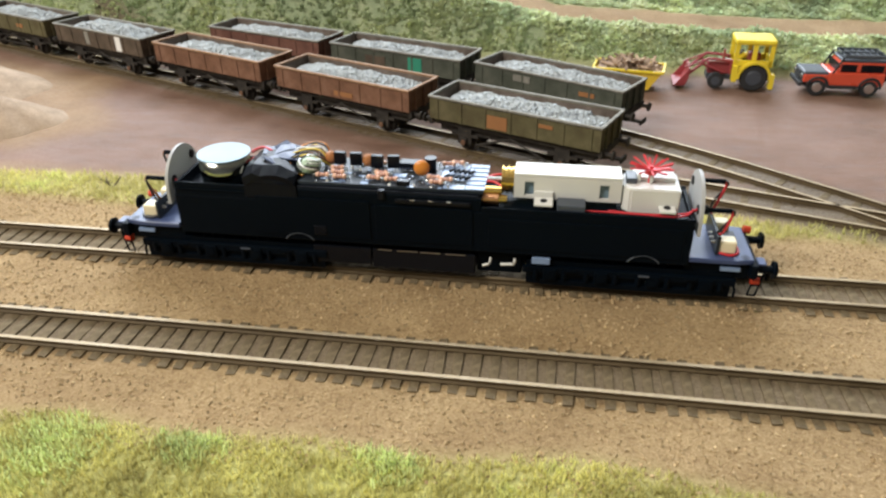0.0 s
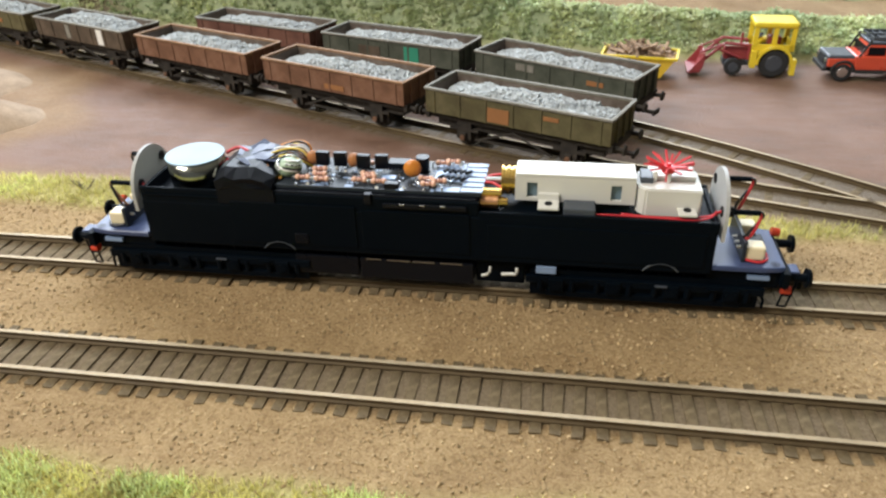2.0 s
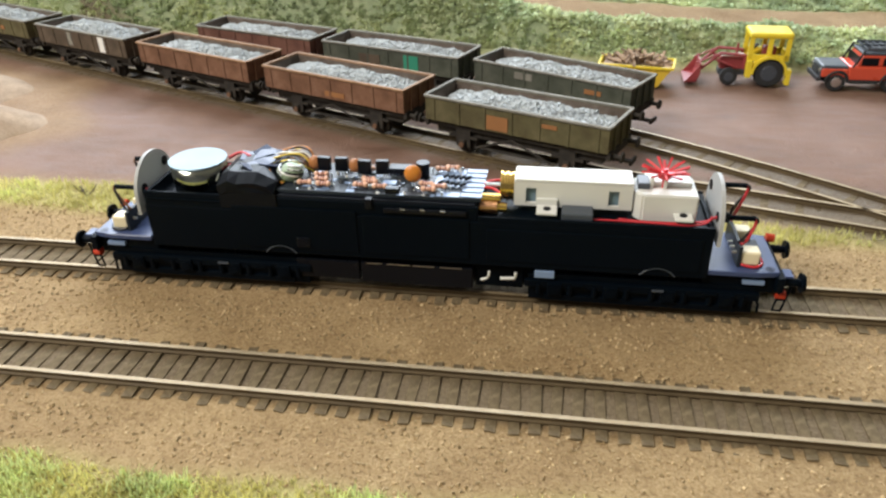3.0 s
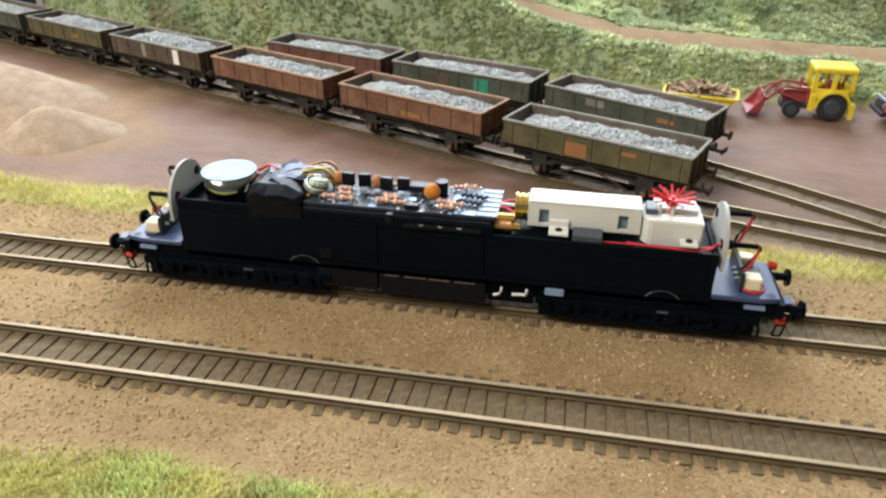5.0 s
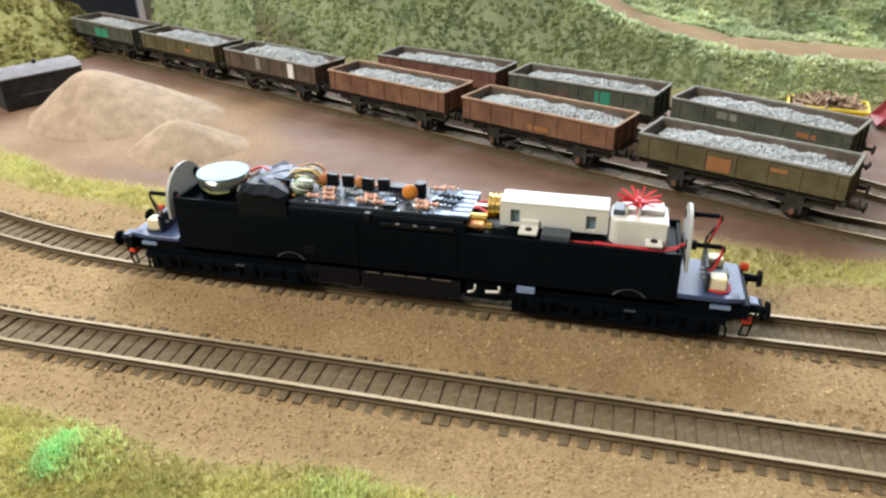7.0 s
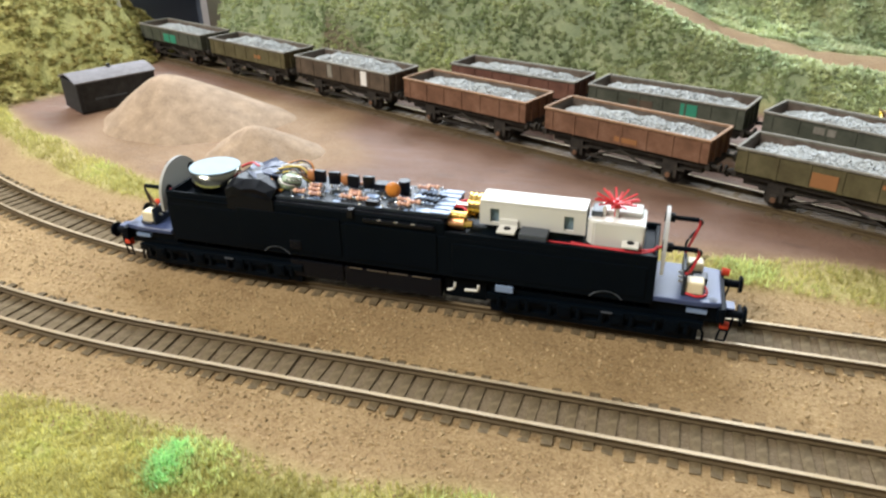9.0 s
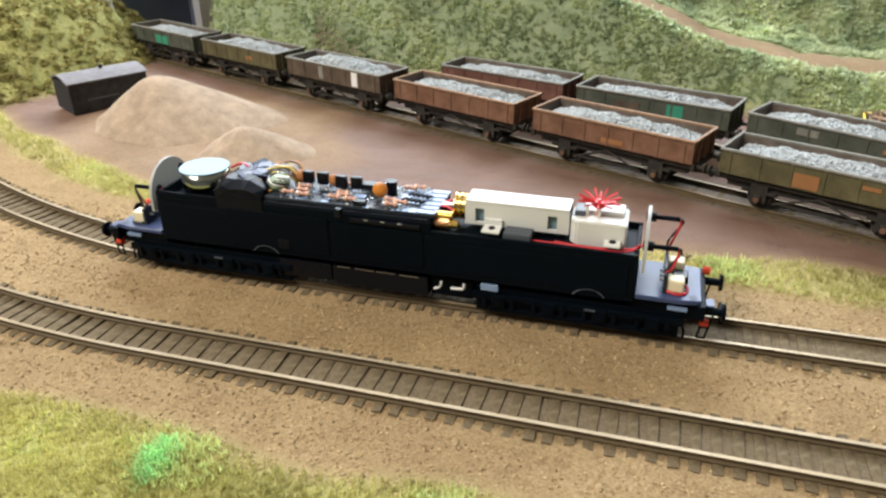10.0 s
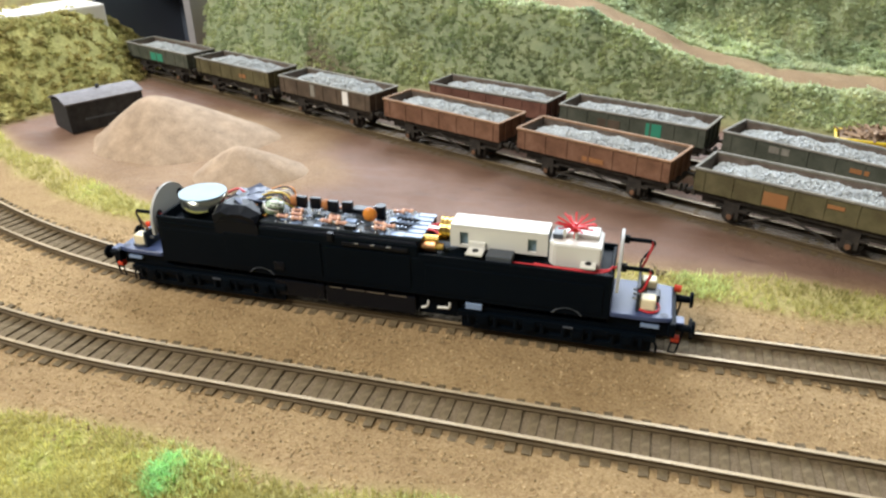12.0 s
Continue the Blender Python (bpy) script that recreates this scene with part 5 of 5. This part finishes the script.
def car():
    root = thing("off_road_car", "orange-red model off-road car with dark roof load", "car", "", pose(0.2915, 0.3340, -0.001, 0, 0, 180))
    W = 0.0115
    b = bmesh.new()
    box(b, -0.0250, 0.0105, -W, W, 0.0070, 0.0160, 0.0010)
    part("body", b, CARRED, root)
    part("bonnet", bm_box(0.0100, 0.0265, -W + 0.001, W - 0.001, 0.0080, 0.0160, 0.0014), CARGREY, root, "dark grey bonnet")
    for s in (-1, 1):
        wg = bm_box(0.0105, 0.0262, s * (W - 0.0012) - 0.0012, s * (W - 0.0012) + 0.0012, 0.0090, 0.0142, 0.0007)
        part("wing", wg, CARRED, root)
        part("sill", bm_box(-0.0080, 0.0090, s * W - 0.0006, s * W + 0.0006, 0.0052, 0.0074, 0.0003), TYRE, root)
        for x in (-0.0165, 0.0165):
            road_wheel(root, x, s * 0.0098, 0.0058, 0.0042, TIN, s)
            ar = bmesh.new()
            for k in range(8):
                a0, a1 = math.radians(180 * k / 8), math.radians(180 * (k + 1) / 8)
                rod(ar, (x + 0.0068 * math.cos(a0), s * W, 0.0058 + 0.0068 * math.sin(a0)), (x + 0.0068 * math.cos(a1), s * W, 0.0058 + 0.0068 * math.sin(a1)), 0.0009, 0.0009, 6)
            part("wheel_arch", ar, TYRE, root)
        for x0, x1 in ((-0.0060, 0.0040), (-0.0230, -0.0085)):
            part("side_window", bm_box(x0, x1, s * (W - 0.0008) - 0.0003, s * (W - 0.0008) + 0.0003, 0.0165, 0.0215, 0.0003), GLOSSBLACK, root, "dark side window")
        part("headlamp", bm_rod((0.0262, s * 0.0075, 0.0125), (0.0272, s * 0.0075, 0.0125), 0.0014, 0.0014, 10), TIN, root)
    cb = bm_box(-0.0245, 0.0060, -W + 0.0008, W - 0.0008, 0.0158, 0.0232, 0.0010)
    for v in cb.verts:
        if v.co.x > 0 and v.co.z > 0.02:
            v.co.x -= 0.0025
    part("cabin", cb, CARRED, root)
    part("windscreen", bm_box(0.0052, 0.0058, -0.0090, 0.0090, 0.0168, 0.0220), GLOSSBLACK, root).matrix_basis = pose(0.0002, 0, 0)
    part("roof", bm_box(-0.0250, 0.0040, -W + 0.0006, W - 0.0006, 0.0230, 0.0246, 0.0006), CARGREY, root)
    rk = bmesh.new()
    for k in range(7):
        x = -0.0235 + k * 0.0042
        box(rk, x - 0.0004, x + 0.0004, -0.0098, 0.0098, 0.0262, 0.0270)
    for y in (-0.0098, 0.0, 0.0098):
        box(rk, -0.0240, 0.0025, y - 0.0004, y + 0.0004, 0.0254, 0.0276)
    part("roof_rack", rk, CARGREY, root, "dark roof rack")
    part("roof_load", bm_box(-0.0200, -0.0020, -0.0070, 0.0070, 0.0246, 0.0266, 0.0006), TYRE, root)
    part("snorkel", bm_rod((0.0085, 0.0108, 0.0150), (0.0035, 0.0108, 0.0260), 0.0007, 0.0007, 8), TYRE, root)
    part("snorkel", bm_rod((0.0085, -0.0108, 0.0150), (0.0035, -0.0108, 0.0260), 0.0007, 0.0007, 8), TYRE, root)
    part("bumper", bm_box(0.0262, 0.0285, -W, W, 0.0062, 0.0088, 0.0004), TYRE, root)
    part("grille", bm_box(0.0262, 0.0270, -0.0055, 0.0055, 0.0095, 0.0150, 0.0003), TYRE, root)
    part("spare_wheel", bm_rod((-0.0252, 0, 0.0130), (-0.0290, 0, 0.0130), 0.0055, 0.0055, 20), TYRE, root)


skip()
tractor()
car()


def portal():
    root = thing("tunnel_portal", "dark tunnel mouth with a grey stone pier", "tunnel", "", pose(-0.496, 0.522, 0, 0, 0, -23), "structure")
    part("pier", bm_box(0.008, 0.020, -0.005, 0.050, -0.004, 0.140), STONEGREY, root)
    part("abutment", bm_box(-0.080, -0.072, -0.060, 0.050, -0.004, 0.120), WALLGREY, root)
    part("lintel", bm_box(-0.080, 0.0075, -0.004, 0.050, 0.070, 0.140), WALLGREY, root, "blue-grey wall above the opening")
    part("back_panel", bm_box(-0.072, 0.008, 0.040, 0.050, -0.004, 0.070), WALLGREY, root)


portal()
road = tagged(part("road", bm_box(-0.050, 0.097, 0.0, 0.055, 0.0, 0.0660, 0.002), WALLPAINT), "pale grey flat roadway along the top of the mound", "road", "", "structure")
road.matrix_world = pose(-0.560, 0.341, 0.0, 0, 0, 66.1)


# ---- greenery ----
def tufts(name, label, category, material, seed, count, where, height, width, droop=0.5, per=5):
    rng = np.random.RandomState(seed)
    P = where(rng, count)
    n = len(P)
    a = rng.uniform(0, math.tau, (n, per))
    h = height * rng.uniform(0.5, 1.3, (n, per))
    w = width * rng.uniform(0.6, 1.4, (n, per))
    lean = rng.uniform(0.1, 1.0, (n, per)) * droop * h
    dx, dy = np.cos(a), np.sin(a)
    base = P[:, None, :] + np.stack([rng.uniform(-1, 1, (n, per)) * width * 1.2, rng.uniform(-1, 1, (n, per)) * width * 1.2, np.zeros((n, per))], -1)
    sx, sy = -dy * w / 2, dx * w / 2
    z0 = np.zeros_like(sx)
    v0 = base + np.stack([sx, sy, z0 - 0.0003], -1)
    v1 = base - np.stack([sx, sy, z0 + 0.0003], -1)
    v2 = base + np.stack([dx * lean - sx * 0.4, dy * lean - sy * 0.4, h], -1)
    v3 = base + np.stack([dx * lean + sx * 0.4, dy * lean + sy * 0.4, h], -1)
    V = np.stack([v0, v1, v2, v3], 2).reshape(-1, 3)
    F = np.arange(len(V)).reshape(-1, 4)
    return mesh_np(name, V, F, material, "stuff", label, category)


def clumps(name, label, category, material, seed, count, where, spread, leaf, per=16):
    """Ragged cushions of small leaf flakes, each turned its own way."""
    rng = np.random.RandomState(seed)
    P = where(rng, count)
    n = len(P)
    size = spread * rng.uniform(0.45, 1.5, (n, 1, 1))
    d = rng.normal(size=(n, per, 3))
    d /= np.linalg.norm(d, axis=2, keepdims=True)
    d[..., 2] = np.abs(d[..., 2]) * 0.8
    C = P[:, None, :] + d * size * rng.uniform(0.35, 1.0, (n, per, 1))
    u = rng.normal(size=(n, per, 3))
    u /= np.linalg.norm(u, axis=2, keepdims=True)
    v = np.cross(u, rng.normal(size=(n, per, 3)))
    v /= np.linalg.norm(v, axis=2, keepdims=True)
    s = leaf * rng.uniform(0.5, 1.5, (n, per, 1))
    V = np.stack([C - u * s, C + v * s * 0.6, C + u * s, C - v * s * 0.6], 2).reshape(-1, 3)
    F = np.arange(len(V)).reshape(-1, 4)
    return mesh_np(name, V, F, material, "stuff", label, category)


def scatter(x0, x1, y0, y1, keep):
    def where(rng, n):
        x, y = rng.uniform(x0, x1, n), rng.uniform(y0, y1, n)
        z, mud, green, scrub = cover(x, y)
        ok = keep(x, y, green, rng.uniform(0, 1, n))
        return np.stack([x, y, z], 1)[ok]
    return where


def on_mound(x, y):
    return np.hypot((x + 0.566) / 0.088, (y - 0.368) / 0.160) < 1.05


def above_foot(x, y):
    return y - np.vectorize(bank_foot)(x)


tufts("front_grass", "yellow-green static grass along the front edge", "grass", TURF, 3, 90000,
      scatter(-0.42, 0.45, -0.13, -0.015, lambda x, y, g, r: (g > 0.3) & (r < g)), 0.0017, 0.00042, 1.0, 4)
tufts("verge_grass", "yellow-green grass strip between track and yard", "grass", TURF, 4, 120000,
      scatter(-0.62, 0.50, 0.09, 0.36, lambda x, y, g, r: (g > 0.25) & (r < g) & ~on_mound(x, y) & (above_foot(x, y) < 0)), 0.0024, 0.00042, 1.0, 4)


def green_patches(x, y):
    d = np.full_like(x, 9.0)
    for px, py, pr in ((0.058, -0.037, 0.011), (-0.003, -0.038, 0.012), (-0.135, -0.046, 0.015), (-0.046, -0.048, 0.016), (0.035, 0.128, 0.014)):
        d = np.minimum(d, np.hypot(x - px, y - py) / pr)
    return d


tufts("bright_grass", "vivid green flock patches in the grass", "grass", VIVID, 9, 60000,
      scatter(-0.17, 0.09, -0.07, 0.15, lambda x, y, g, r: (g > 0.3) & (green_patches(x, y) < 1.2 * r)), 0.0025, 0.0005, 1.0, 4)
tufts("bright_spot_grass", "bright green spot in the front grass", "grass", NEON, 19, 9000,
      scatter(-0.16, -0.12, -0.07, -0.03, lambda x, y, g, r: np.hypot((x + 0.1385) / 0.006, (y + 0.0490) / 0.0095) < 1.1 * r), 0.0026, 0.0005, 1.0, 4)
clumps("bank_scrub", "mottled green flock scrub covering the bank", "scrub", FOLIAGE, 5, 60000,
       scatter(-0.75, 0.55, 0.35, 0.64, lambda x, y, g, r: (above_foot(x, y) > -0.001) & (g > 0.8)), 0.0034, 0.0014, 13)
clumps("upper_scrub", "mottled green flock scrub high on the bank", "scrub", FOLIAGE, 7, 9000,
       scatter(-1.2, 1.0, 0.62, 1.15, lambda x, y, g, r: (above_foot(x, y) > 0.1) & (g > 0.5)), 0.0095, 0.0036, 14)
clumps("mound_scrub", "straw and green flock scrub on the mound", "scrub", STRAW, 6, 9000,
       scatter(-0.80, -0.40, 0.18, 0.60, lambda x, y, g, r: on_mound(x, y)), 0.0036, 0.0015, 18)


CRUMB = mottled("ballast_crumb", ((0.3, (0.30, 0.21, 0.11)), (0.5, (0.42, 0.305, 0.165)), (0.75, (0.55, 0.43, 0.26))), 500, 0.95, 0.2, 0.35)


def crumbs():
    rng = np.random.RandomState(12)
    n = 15000
    x, y = rng.uniform(-0.34, 0.32, n), rng.uniform(-0.045, 0.118, n)
    off = np.minimum(np.abs(y - np.vectorize(near_line)(x)), np.abs(y - np.vectorize(rear_line)(x)))
    keep = off > 0.0125
    x, y = x[keep], y[keep]
    z = cover(x, y)[0]
    spots = iter(np.stack([x, y, z + 0.0001], 1))
    V, F = lumps(rng, len(x), lambda r: next(spots), 0.00062)
    mesh_np("ballast_crumbs", V, F, CRUMB, "stuff", "loose sandy crumbs lying on the ballast", "ballast")


crumbs()


def weed(x, y, h, seed):
    r = random.Random(seed)
    b = bmesh.new()
    for k in range(7):
        a, l = r.uniform(0, 6.28), h * r.uniform(0.6, 1.2)
        tip = Vector((math.cos(a) * l * 0.9, math.sin(a) * l * 0.9, l * 0.8))
        rod(b, (0, 0, 0), tip, 0.0003, 0.0002, 5)
        for q in range(3):
            c = tip * r.uniform(0.5, 1.0)
            rod(b, c, c + Vector((r.uniform(-1, 1), r.uniform(-1, 1), r.uniform(0, 1))) * 0.0016, 0.0003, 0.0001, 4)
    o = part("weed", b, TWIG)
    tagged(o, "small dry twiggy weed in the grass", "weed", "weeds in the verge")
    o.matrix_world = pose(x, y, ground_z(x, y))


weed(-0.127, 0.128, 0.0055, 1)
weed(0.016, 0.131, 0.0040, 2)


def motions():
    times = [0, 2.7, 3.1, 3.5, 4.0, 4.5, 5.0, 5.5, 6.0, 6.5, 7.0, 7.5, 8.0, 8.5, 9.0, 9.5, 12.0]
    gone = [0, 0, 0.0005, 0.003, 0.0105, 0.0220, 0.0320, 0.0440, 0.0620, 0.0830, 0.1070, 0.1330, 0.1500, 0.1570, 0.1580, 0.1580, 0.1580]
    rows = []
    for t, s in zip(times, gone):
        x = 0.0515 - s
        ya, yb = rear_line(x - 0.0795), rear_line(x + 0.0795)
        rows.append((t, pose(x, (ya + yb) / 2, 0, 0, 0, math.degrees(math.atan2(yb - ya, 0.159)))))
    walk(LOCO, rows)
    fine = [k * 0.1 for k in range(0, 121)]
    run = np.interp(fine, times, gone)
    for ws, x, r in ((w, GROWN * x, GROWN * r) for w, x, r in WHEELS):
        walk(ws, [(t, pose(x, 0, r, 0, -math.degrees(s / r), 0)) for t, s in zip(fine, run)])
    for f in FANS:
        walk(f, [(k * 0.2, pose(0.0845 * GROWN, -0.0015 * GROWN, 0.0475 * GROWN, 0, 0, 67.0 * k)) for k in range(61)])


motions()
